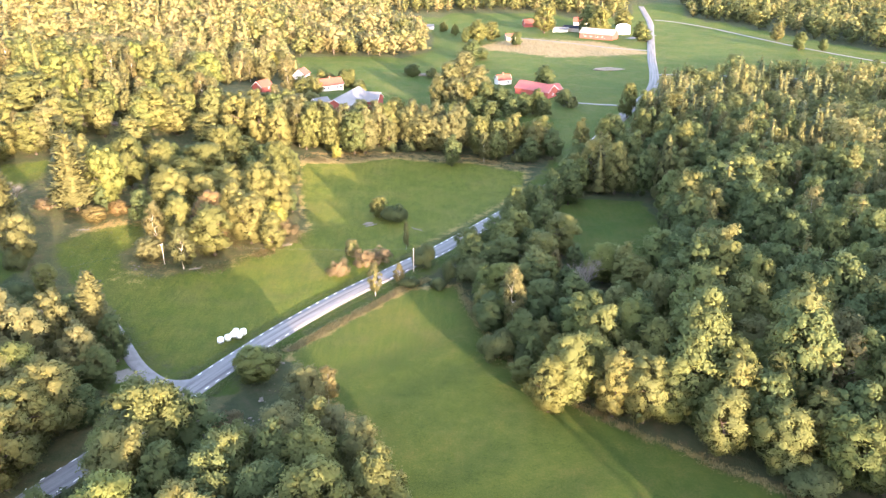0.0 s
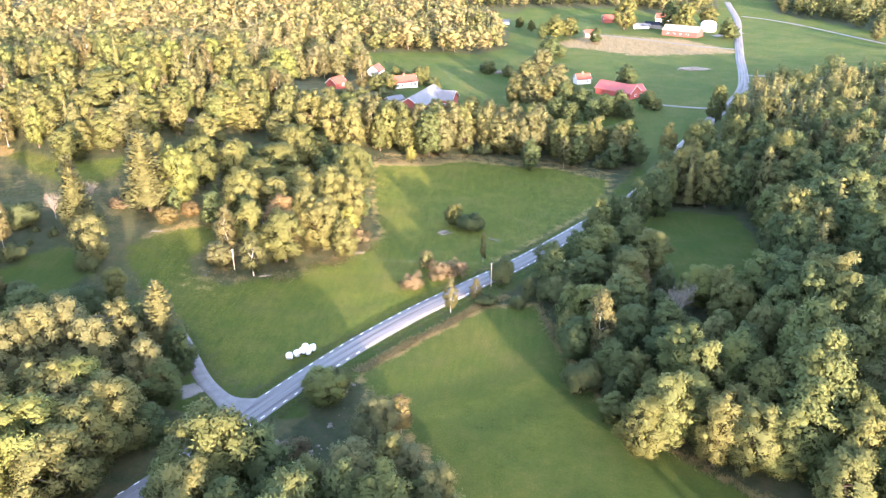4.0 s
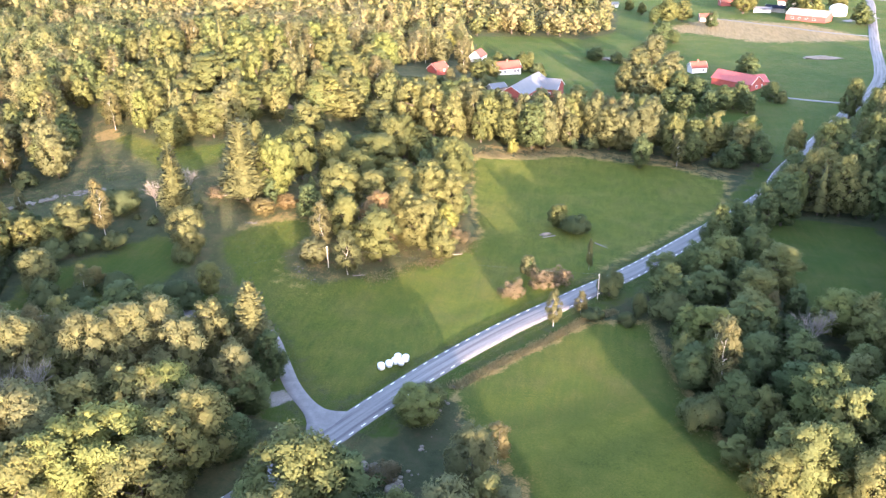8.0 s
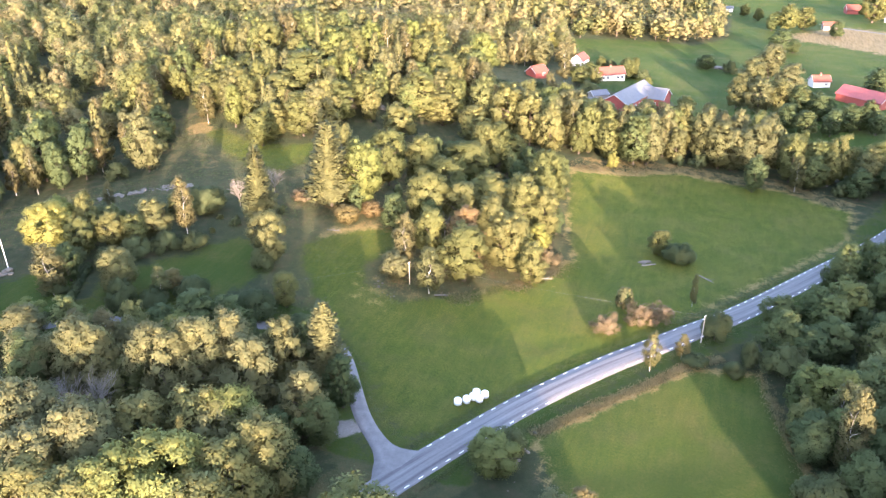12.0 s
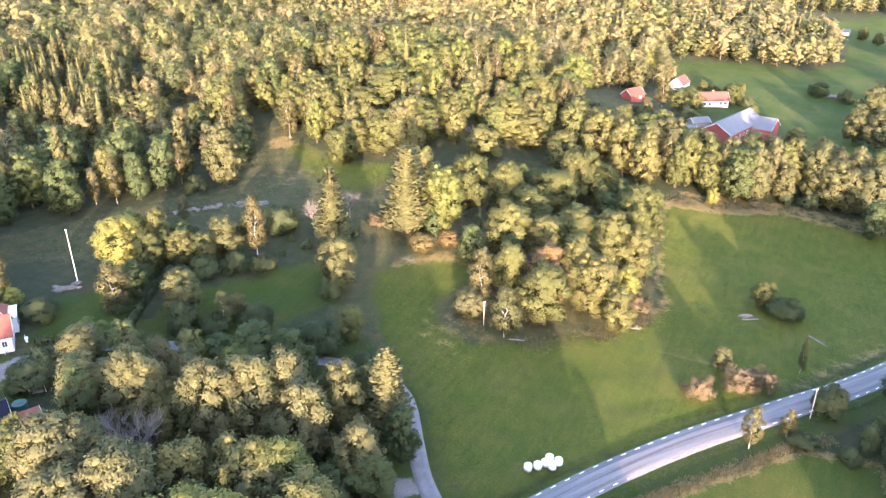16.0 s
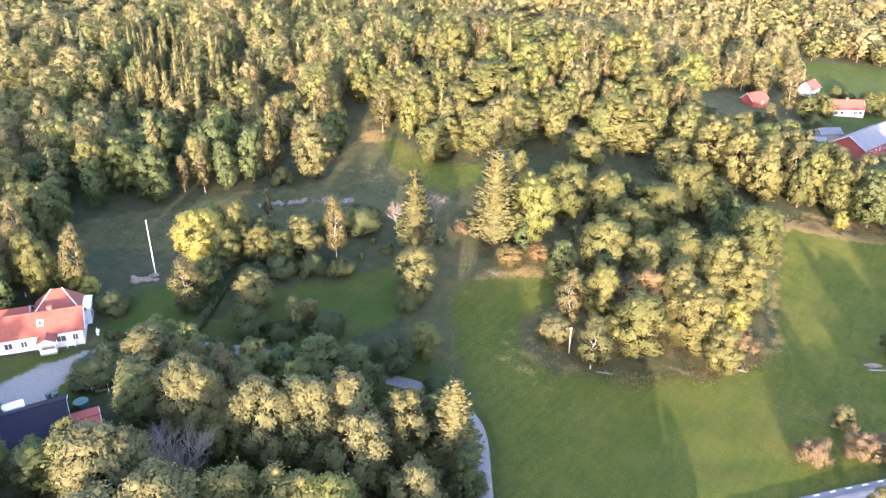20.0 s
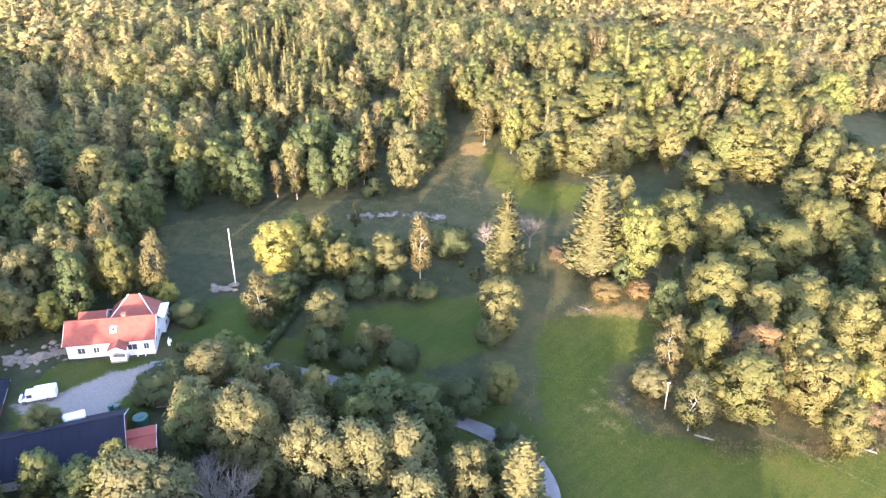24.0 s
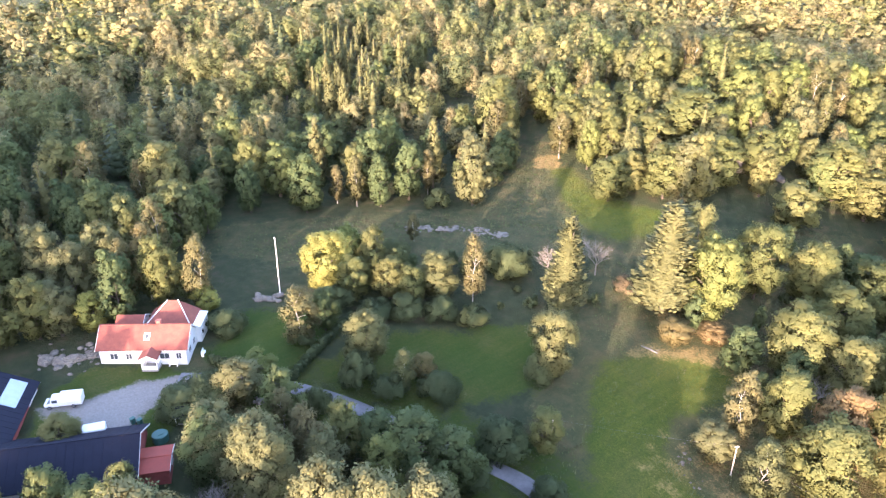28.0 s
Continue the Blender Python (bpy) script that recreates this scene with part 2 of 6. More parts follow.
def ground_material():
    """Soil, rough grass, mown grass, gravel and stubble, blended by the cover outlines with a ragged edge."""
    mat, nt, bsdf = node_material("ground_cover")
    a = nt.nodes.new("ShaderNodeAttribute")
    a.attribute_name = "cover"
    split = nt.nodes.new("ShaderNodeSeparateColor")
    nt.links.new(a.outputs["Color"], split.inputs["Color"])
    b = nt.nodes.new("ShaderNodeAttribute")
    b.attribute_name = "cover_mix"
    split2 = nt.nodes.new("ShaderNodeSeparateColor")
    nt.links.new(b.outputs["Color"], split2.inputs["Color"])
    big, mid, fine = noise_node(nt, 0.045, 4), noise_node(nt, 0.32, 5), noise_node(nt, 2.6, 5, 0.7)
    geo = nt.nodes.new("ShaderNodeNewGeometry")
    stretch = nt.nodes.new("ShaderNodeMapping")
    stretch.inputs["Rotation"].default_value, stretch.inputs["Scale"].default_value = (0, 0, radians(-36)), (1.0, 0.12, 1.0)
    nt.links.new(geo.outputs["Position"], stretch.inputs["Vector"])
    swath = noise_node(nt, 0.95, 4, 0.6, stretch.outputs["Vector"])

    def ragged(w):
        e = calc(nt, "MULTIPLY", calc(nt, "SUBTRACT", mid.outputs["Fac"], 0.5), 1.3)
        f = calc(nt, "MULTIPLY", calc(nt, "SUBTRACT", fine.outputs["Fac"], 0.5), 0.7)
        m = nt.nodes.new("ShaderNodeMapRange")
        m.interpolation_type = "SMOOTHSTEP"
        m.inputs["From Min"].default_value, m.inputs["From Max"].default_value = 0.32, 0.68
        nt.links.new(calc(nt, "ADD", w, calc(nt, "ADD", e, f)), m.inputs["Value"])
        return m.outputs["Result"]

    soil = ramp(nt, mid.outputs["Fac"], [(0.3, (0.038, 0.052, 0.026)), (0.5, (0.054, 0.066, 0.032)), (0.72, (0.085, 0.076, 0.045))])
    rough = ramp(nt, calc(nt, "ADD", calc(nt, "MULTIPLY", mid.outputs["Fac"], 0.65), calc(nt, "MULTIPLY", fine.outputs["Fac"], 0.35)),
                 [(0.33, (0.048, 0.062, 0.028)), (0.47, (0.076, 0.083, 0.038)), (0.58, (0.102, 0.094, 0.045)), (0.70, (0.150, 0.126, 0.068))])
    mown = ramp(nt, calc(nt, "ADD", calc(nt, "MULTIPLY", big.outputs["Fac"], 0.42), calc(nt, "ADD", calc(nt, "MULTIPLY", swath.outputs["Fac"], 0.20), calc(nt, "MULTIPLY", fine.outputs["Fac"], 0.38))),
                [(0.36, (0.032, 0.067, 0.013)), (0.48, (0.048, 0.080, 0.016)), (0.57, (0.070, 0.090, 0.020)), (0.70, (0.118, 0.113, 0.034))])
    blotch = noise_node(nt, 0.11, 5, 0.65)
    worn = ramp(nt, blotch.outputs["Fac"], [(0.48, (0, 0, 0)), (0.72, (0.34, 0.34, 0.34))])
    mown = mixed(nt, worn, mown, ramp(nt, fine.outputs["Fac"], [(0.3, (0.095, 0.085, 0.032)), (0.7, (0.15, 0.125, 0.055))]))
    dark_grass = ramp(nt, calc(nt, "ADD", calc(nt, "MULTIPLY", big.outputs["Fac"], 0.3), calc(nt, "ADD", calc(nt, "MULTIPLY", mid.outputs["Fac"], 0.3), calc(nt, "MULTIPLY", fine.outputs["Fac"], 0.4))), [(0.38, (0.026, 0.052, 0.010)), (0.50, (0.042, 0.072, 0.015)), (0.60, (0.068, 0.082, 0.022)), (0.70, (0.100, 0.090, 0.032))])
    mown = mixed(nt, ragged(split2.outputs["Blue"]), mown, dark_grass)
    gravel = ramp(nt, fine.outputs["Fac"], [(0.3, (0.150, 0.138, 0.124)), (0.7, (0.215, 0.198, 0.178))])
    stubble = ramp(nt, swath.outputs["Fac"], [(0.35, (0.15, 0.12, 0.06)), (0.65, (0.25, 0.19, 0.10))])
    dry = ramp(nt, fine.outputs["Fac"], [(0.3, (0.15, 0.12, 0.045)), (0.7, (0.30, 0.22, 0.10))])
    col = mixed(nt, ragged(split.outputs["Green"]), soil, rough)
    col = mixed(nt, ragged(split.outputs["Red"]), col, mown)
    col = mixed(nt, ragged(split2.outputs["Green"]), col, stubble)
    col = mixed(nt, ragged(split2.outputs["Red"]), col, dry)
    col = mixed(nt, ragged(split.outputs["Blue"]), col, gravel)
    nt.links.new(col, bsdf.inputs["Base Color"])
    bsdf.inputs["Roughness"].default_value, bsdf.inputs["Specular IOR Level"].default_value = 0.95, 0.1
    tufty = ramp(nt, calc(nt, "ADD", calc(nt, "MULTIPLY", swath.outputs["Fac"], 0.16), calc(nt, "ADD", calc(nt, "MULTIPLY", fine.outputs["Fac"], 0.54), calc(nt, "MULTIPLY", mid.outputs["Fac"], 0.30))), [(0.36, (0.02, 0.02, 0.02)), (0.64, (0.27, 0.27, 0.27))])
    nap = calc(nt, "MULTIPLY", b.outputs["Alpha"], tufty)
    nt.links.new(nap, bsdf.inputs["Sheen Weight"])
    bsdf.inputs["Sheen Roughness"].default_value, bsdf.inputs["Sheen Tint"].default_value = 0.5, (0.78, 0.68, 0.08, 1)
    blades = noise_node(nt, 15.0, 3, 0.7)
    grassy = calc(nt, "SUBTRACT", 1.0, split.outputs["Blue"])
    bumped(nt, bsdf, calc(nt, "MULTIPLY", grassy, calc(nt, "ADD", calc(nt, "MULTIPLY", fine.outputs["Fac"], 0.38), calc(nt, "MULTIPLY", blades.outputs["Fac"], 0.6))), 1.0, 0.62)
    return mat


def asphalt_material():
    """Worn asphalt with wheel tracks and patched strips along the road."""
    mat, nt, bsdf = node_material("asphalt")
    uv = nt.nodes.new("ShaderNodeUVMap")
    sep = nt.nodes.new("ShaderNodeSeparateXYZ")
    nt.links.new(uv.outputs["UV"], sep.inputs[0])
    fine = noise_node(nt, 3.0, 6, 0.7)
    m = nt.nodes.new("ShaderNodeMapping")
    m.inputs["Scale"].default_value = (1.1, 0.035, 1)
    nt.links.new(uv.outputs["UV"], m.inputs["Vector"])
    streak = noise_node(nt, 1.0, 4, 0.65, m.outputs["Vector"])
    track = calc(nt, "ABSOLUTE", calc(nt, "SINE", calc(nt, "MULTIPLY", sep.outputs["X"], 1.9)))
    f = calc(nt, "ADD", calc(nt, "MULTIPLY", streak.outputs["Fac"], 0.7), calc(nt, "ADD", calc(nt, "MULTIPLY", fine.outputs["Fac"], 0.22), calc(nt, "MULTIPLY", track, 0.10)))
    col = ramp(nt, f, [(0.36, (0.080, 0.077, 0.080)), (0.52, (0.140, 0.136, 0.138)), (0.70, (0.20, 0.193, 0.19))])
    nt.links.new(col, bsdf.inputs["Base Color"])
    bsdf.inputs["Roughness"].default_value, bsdf.inputs["Specular IOR Level"].default_value = 0.9, 0.2
    bumped(nt, bsdf, fine.outputs["Fac"], 0.4, 0.02)
    return mat


GROUND = ground_material()
ASPHALT = asphalt_material()
GRAVEL = plain("lane_gravel", (0.135, 0.130, 0.130), 0.9, 0.3, 0.7, relief=0.02)
MARKING = plain("road_paint", (0.75, 0.74, 0.70), 0.7, 0.12, 3.0)
STONE = plain("bare_rock", (0.135, 0.116, 0.092), 0.9, 0.5, 1.1, relief=0.10)
WHITE_BOARD = plain("white_boarding", (0.58, 0.575, 0.555), 0.6, 0.06, 0.8)
RED_BOARD = plain("red_boarding", (0.23, 0.05, 0.04), 0.8, 0.25, 0.9)
RED_TILE = plain("red_roof_tiles", (0.18, 0.050, 0.032), 0.85, 0.3, 1.0, relief=0.05)
RED_SHEET = plain("red_sheet_roof", (0.25, 0.06, 0.05), 0.5, 0.18, 0.7)
DARK_SHEET = plain("dark_sheet_roof", (0.012, 0.014, 0.024), 0.75, 0.15, 0.5)
DARK_SHEET.node_tree.nodes["Principled BSDF"].inputs["Specular IOR Level"].default_value = 0.12
GREY_SHEET = plain("grey_sheet_roof", (0.115, 0.121, 0.134), 0.7, 0.15, 0.5)
PALE_SHEET = plain("pale_roof_sheet", (0.30, 0.36, 0.42), 0.5, 0.12, 0.8)
RED_FELT = plain("red_felt_roof", (0.24, 0.045, 0.028), 0.8, 0.15, 0.8)
BLUE_GLASS = plain("window_glass", (0.05, 0.06, 0.07), 0.08, 0.1, 0.5)
WRAP = plain("white_bale_wrap", (0.82, 0.83, 0.83), 0.35, 0.05, 2.0, relief=0.02)
VAN_WHITE = plain("white_vehicle_paint", (0.62, 0.63, 0.64), 0.3, 0.04, 1.0)
RUBBER = plain("rubber", (0.03, 0.03, 0.03), 0.8, 0.2, 4.0)
POLE_GREY = plain("weathered_pole", (0.42, 0.38, 0.33), 0.85, 0.2, 2.0)
WHITE_PAINT = plain("white_paint", (0.80, 0.80, 0.78), 0.45, 0.06, 2.0)
BRICK_RED = plain("chimney_brick", (0.38, 0.12, 0.08), 0.85, 0.25, 3.0)
GREEN_PLASTIC = plain("green_plastic", (0.028, 0.095, 0.078), 0.5, 0.15, 2.0)
WIRE = plain("cable", (0.16, 0.16, 0.16), 0.5, 0.1, 2.0)
PLANK_GREY = plain("grey_planks", (0.26, 0.235, 0.21), 0.9, 0.3, 1.2)


# ---- mesh helpers ----
def mesh_object(name, bm, material, parent=None, label=""):
    me = bpy.data.meshes.new(name)
    bm.to_mesh(me)
    bm.free()
    for m in material if isinstance(material, (list, tuple)) else [material]:
        me.materials.append(m)
    ob = new(name, me)
    if parent is not None:
        ob.parent = parent
    if label:
        tagged(ob, label)
    return ob


part = mesh_object


def box(bm, size, place, turn=(0, 0, 0), bevel=0.0):
    made = bmesh.ops.create_cube(bm, size=1, matrix=pose(*place, *turn) @ Matrix.Diagonal((*size, 1)))
    if bevel:
        bmesh.ops.bevel(bm, geom=list({e for v in made["verts"] for e in v.link_edges}), offset=bevel, segments=2, affect="EDGES")
    return bm


def one_box(name, size, place, material, parent, label="", turn=(0, 0, 0), bevel=0.0):
    return part(name, box(bmesh.new(), size, place, turn, bevel), material, parent, label)


def prism(bm, outline, axis_from, axis_to):
    """A solid with the outline (y, z) from x = axis_from to x = axis_to."""
    a = [bm.verts.new((axis_from, y, z)) for y, z in outline]
    b = [bm.verts.new((axis_to, y, z)) for y, z in outline]
    bm.faces.new(a[::-1]), bm.faces.new(b)
    for i in range(len(a)):
        j = (i + 1) % len(a)
        bm.faces.new((a[i], a[j], b[j], b[i]))
    bmesh.ops.recalc_face_normals(bm, faces=bm.faces)
    return bm


def tube(bm, line, radii, sides=6):
    """A tapered tube along a line of points."""
    rings = []
    for i, p in enumerate(line):
        p = Vector(p)
        d = (Vector(line[min(i + 1, len(line) - 1)]) - Vector(line[max(i - 1, 0)])).normalized()
        q = d.to_track_quat("Z", "Y")
        rings.append([bm.verts.new(p + q @ Vector((radii[i] * math.cos(2 * math.pi * k / sides), radii[i] * math.sin(2 * math.pi * k / sides), 0))) for k in range(sides)])
    for a, b in zip(rings, rings[1:]):
        for k in range(sides):
            bm.faces.new((a[k], a[(k + 1) % sides], b[(k + 1) % sides], b[k]))
    bm.faces.new(rings[0][::-1]), bm.faces.new(rings[-1])
    return bm


def empty(name, m):
    e = new(name)
    e.matrix_world = m
    return e


# ---- the ground ----
def grow(lo, hi, step, far_lo, far_hi):
    mid = list(np.arange(lo, hi + 0.01, step))
    down, up = [], []
    v, s = lo, step
    while v > far_lo:
        s *= 1.14
        v -= s
        down.append(v)
    v, s = hi, step
    while v < far_hi:
        s = min(s * 1.06, 160) if v < 1100 else s * 1.3
        v += s
        up.append(v)
    return np.array(down[::-1] + mid + up)


def build_ground():
    xs, ys = grow(-232, 132, 2.0, -4500, 4500), grow(64, 332, 2.0, -4500, 4500)
    gx, gy = np.meshgrid(xs, ys)
    nx, ny = len(xs), len(ys)
    px, py = gx.ravel(), gy.ravel()
    lumps = 0.18 * np.sin(px * 0.31 + 1.3 * np.sin(py * 0.17)) * np.sin(py * 0.27 + px * 0.05)
    near_road = np.full(px.shape, 1e9)
    for line in (ROAD_LINE, LANE_LINE):
        for (ax, ay), (bx, by) in zip(line, line[1:]):
            dx, dy = bx - ax, by - ay
            u = np.clip(((px - ax) * dx + (py - ay) * dy) / (dx * dx + dy * dy), 0, 1)
            near_road = np.minimum(near_road, np.hypot(px - ax - u * dx, py - ay - u * dy))
    pz = ground_z(px, py) + lumps * smooth((near_road - 6) / 8)
    pz = pz - 0.35 * np.exp(-((near_road - 5.2) / 1.1) ** 2)
    co = np.stack([px, py, pz], 1)
    i = np.arange((ny - 1) * (nx - 1))
    r, c = i // (nx - 1), i % (nx - 1)
    q = np.stack([r * nx + c, r * nx + c + 1, (r + 1) * nx + c + 1, (r + 1) * nx + c], 1)
    me = bpy.data.meshes.new("ground")
    me.vertices.add(len(co)), me.loops.add(q.size), me.polygons.add(len(q))
    me.vertices.foreach_set("co", co.ravel()), me.loops.foreach_set("vertex_index", q.ravel())
    me.polygons.foreach_set("loop_start", np.arange(len(q)) * 4)
    me.update()

    def weight(polys, soft):
        w = np.zeros(px.shape)
        for p in polys:
            w = np.maximum(w, smooth(edge_distance(px, py, p) / soft / 2 + 0.5))
        return w

    cover, cover_mix = np.zeros((len(co), 4)), np.zeros((len(co), 4))
    cover[:, 3] = 1
    mown = np.maximum(np.maximum(weight([LOW_FIELD, YARD_LAWN, CLEARING], 2.5), weight([MEADOW], 3.6)), weight([LOW_LAWN, GARDEN_LAWN, GLADE_LAWN], 5.0))
    far_mown = weight([FAR_FIELDS], 5.0)
    verge = 0.9 * smooth((10.5 - near_road) / 3.0)
    cover[:, 0] = np.maximum(np.maximum(mown, far_mown), 0.62 * smooth((10.5 - near_road) / 3.0) * (py > 118))
    cover[:, 1] = np.maximum(weight([GLADE, ROUGH, HAMLET], 6.0), verge)
    cover[:, 2] = weight([YARD_GRAVEL, LAY_BY], 1.2)
    strip = lambda p, w: np.exp(-(edge_distance(px, py, p) / w) ** 2)
    dry = 0.62 * strip(LOW_FIELD, 1.6) * (px > -34) + 0.55 * strip(MEADOW, 2.2) * (py > 180) + 0.5 * weight([[(-50, 262), (-40, 268), (-19, 284), (12, 283), (34, 270), (36, 276), (10, 291), (-22, 292), (-52, 276)]], 3)
    dry = dry + 0.8 * weight([GLADE_DIRT], 3) + 0.34 * weight([[(-160, 200), (-146, 196), (-138, 210), (-150, 222), (-164, 214)]], 6)
    dry = dry + 0.36 * weight([[(-84, 160), (-70, 160), (-62, 172), (-74, 180), (-86, 176)], [(-112, 196), (-98, 186), (-88, 196), (-96, 216), (-108, 214)]], 5)
    cover_mix[:, 0] = np.clip(dry, 0, 1)
    cover_mix[:, 1] = weight([STUBBLE], 12)
    cover_mix[:, 2] = weight([DARK_GRASS], 14)
    # sheen weight, cut back over the darker grass
    cover_mix[:, 3] = np.maximum(weight([MEADOW, GLADE_LAWN], 3.0), 0.5 * weight([LOW_FIELD], 3.0) * (1 - 0.8 * cover_mix[:, 2]))
    for name, data in (("cover", cover), ("cover_mix", cover_mix)):
        me.attributes.new(name, "FLOAT_COLOR", "POINT").data.foreach_set("color", data.ravel())
    me.materials.append(GROUND)
    me.polygons.foreach_set("use_smooth", np.ones(len(q), bool))
    return tagged(new("ground", me), "rolling valley ground of green meadows, rough grass and woodland soil", "ground", kind="structure")


build_ground()


def ribbon(name, line, half, lift, material, label, category, ends=None):
    """A strip along a line in plan, laid on the ground; half may widen at its start."""
    bm = bmesh.new()
    uvl = bm.loops.layers.uv.new("UVMap")
    rows, run = [], 0.0
    for i, p in enumerate(line):
        d = (line[min(i + 1, len(line) - 1)] - line[max(i - 1, 0)]).normalized()
        if i:
            run += (p - line[i - 1]).length
        w = half + (ends(run) if ends else 0.0)
        row = []
        for k, s in enumerate((-1, -0.94, -0.4, 0, 0.4, 0.94, 1)):
            x, y = p.x + d.y * w * s, p.y - d.x * w * s
            z = gz(p.x, p.y) + lift + 0.06 * (1 - s * s) - (0.16 if abs(s) == 1 else 0)
            row.append((bm.verts.new((x, y, z)), (w * s, run)))
        rows.append(row)
    for a, b in zip(rows, rows[1:]):
        for k in range(len(a) - 1):
            quad = (a[k], a[k + 1], b[k + 1], b[k])
            f = bm.faces.new([v for v, _ in quad])
            f.smooth = True
            for loop, (_, uv) in zip(f.loops, quad):
                loop[uvl].uv = uv
    bmesh.ops.recalc_face_normals(bm, faces=bm.faces)
    return tagged(mesh_object(name, bm, material), label, category, kind="structure")


road_points = spline(ROAD_LINE, 1.5)
road = ribbon("road", road_points, 2.85, 0.10, ASPHALT, "worn grey asphalt country road with dashed white edge lines", "road")
lane_points = spline(LANE_LINE, 1.2)
ribbon("lane", lane_points, 1.55, 0.07, GRAVEL, "narrow grey gravel lane branching off the road", "lane", ends=lambda s: 5.0 * math.exp(-(s / 4.5) ** 2) if s < 14 else 0.0)
ribbon("side_road", spline([(127, 457), (133, 459), (163, 456), (190, 450), (240, 440)], 3), 1.7, 0.12, GRAVEL, "pale gravel side road off the far road", "road")
ribbon("field_track", spline([(193, 707), (213, 690), (236, 649), (264, 561), (292, 498), (330, 420)], 4), 1.6, 0.12, GRAVEL, "pale gravel track between far fields", "track")
ribbon("farm_drive", spline([(149, 548), (125, 560), (95, 585), (60, 610)], 4), 1.4, 0.12, GRAVEL, "pale gravel drive across the far fields", "track")
ribbon("farm_track", spline([(62, 386), (80, 380), (98, 378), (108, 392)], 3), 1.2, 0.12, GRAVEL, "narrow gravel track to the red barn", "track")
ribbon("yard_drive", spline([(172, 625), (160, 618), (146, 606)], 3), 3.0, 0.12, GRAVEL, "gravel drive into the far farmyard", "track")


def road_dashes():
    bm = box(bmesh.new(), (0.16, 1.0, 0.016), (0, 0, 0))
    me = bpy.data.meshes.new("edge_dash")
    bm.to_mesh(me)
    bm.free()
    me.materials.append(MARKING)
    run, due = 0.0, 0.0
    for a, b in zip(road_points, road_points[1:]):
        step = (b - a).length
        while due < run + step:
            p = a.lerp(b, (due - run) / step)
            d = (b - a).normalized()
            if 70 < p.y < 330:
                for s in (-2.38, 2.38):
                    x, y = p.x + d.y * s, p.y - d.x * s
                    lane_mouth = s < 0 and 113.5 < p.y < 124.0
                    if not lane_mouth:
                        o = new("edge_dash", me)
                        o.parent = road
                        o.matrix_local = pose(x, y, gz(p.x, p.y) + 0.132, 0, 0, math.degrees(math.atan2(-d.x, d.y)))
            due += 2.95
        run += step


road_dashes()


# ---- trees ----
def lobes_of(rng, kind, n):
    """Centres and radii of the billows of a crown 14 m high and 5 m in radius."""
    out = []
    lean, lean2 = rng.uniform(0, 6.28, 2)
    form = int(rng.integers(0, 3))
    for i in range(n):
        u = (i + 0.5) / n
        a = i * 2.39996 + lean + rng.normal() * 0.25
        if kind == "birch":
            z = 2.6 + 10.4 * u
            q = 2.9 * math.sin(math.pi * (0.14 + 0.82 * u ** 0.8)) ** 0.8 * math.sqrt(rng.uniform(0.15, 1.0))
            r = rng.uniform(0.75, 1.25) * (1.1 - 0.35 * u)
        elif kind == "pine":
            z = 1.8 + 11.6 * u
            q = 3.9 * (1 - u) ** 0.75 * rng.uniform(0.35, 1.05)
            r = rng.uniform(0.75, 1.3) * (1.1 - 0.55 * u)
        elif kind == "dry":
            q = 4.2 * math.sqrt(u) * rng.uniform(0.8, 1.1)
            z = rng.uniform(0.7, 5.4) * (1 - 0.45 * (q / 5.0) ** 2)
            r = rng.uniform(0.7, 1.3)
        elif kind == "shrub":
            q = 3.7 * math.sqrt(u) * rng.uniform(0.85, 1.1)
            z = 5.6 * math.sqrt(max(0.06, 1 - (q / 4.7) ** 2)) * rng.uniform(0.45, 1.0)
            r = rng.uniform(1.2, 2.0)
        else:
            z = 2.0 + 10.9 * u ** 0.92
            full = (3.5, 3.1, 3.3)[form] * math.sin(math.pi * (0.10 + 0.84 * u ** (1.1, 0.72, 0.9)[form])) ** 0.62
            q = full * (1 + 0.16 * math.sin(2 * a + lean2) + 0.10 * math.sin(5 * a + 9 * u)) * (rng.uniform(0.80, 1.04) if i % 5 else rng.uniform(0.2, 0.6))
            z = z * rng.uniform(0.95, 1.05)
            r = rng.uniform(0.75, 1.3) * (1.12 - 0.30 * u)
        out.append((q * math.cos(a), q * math.sin(a), z, r))
    return np.array(out)


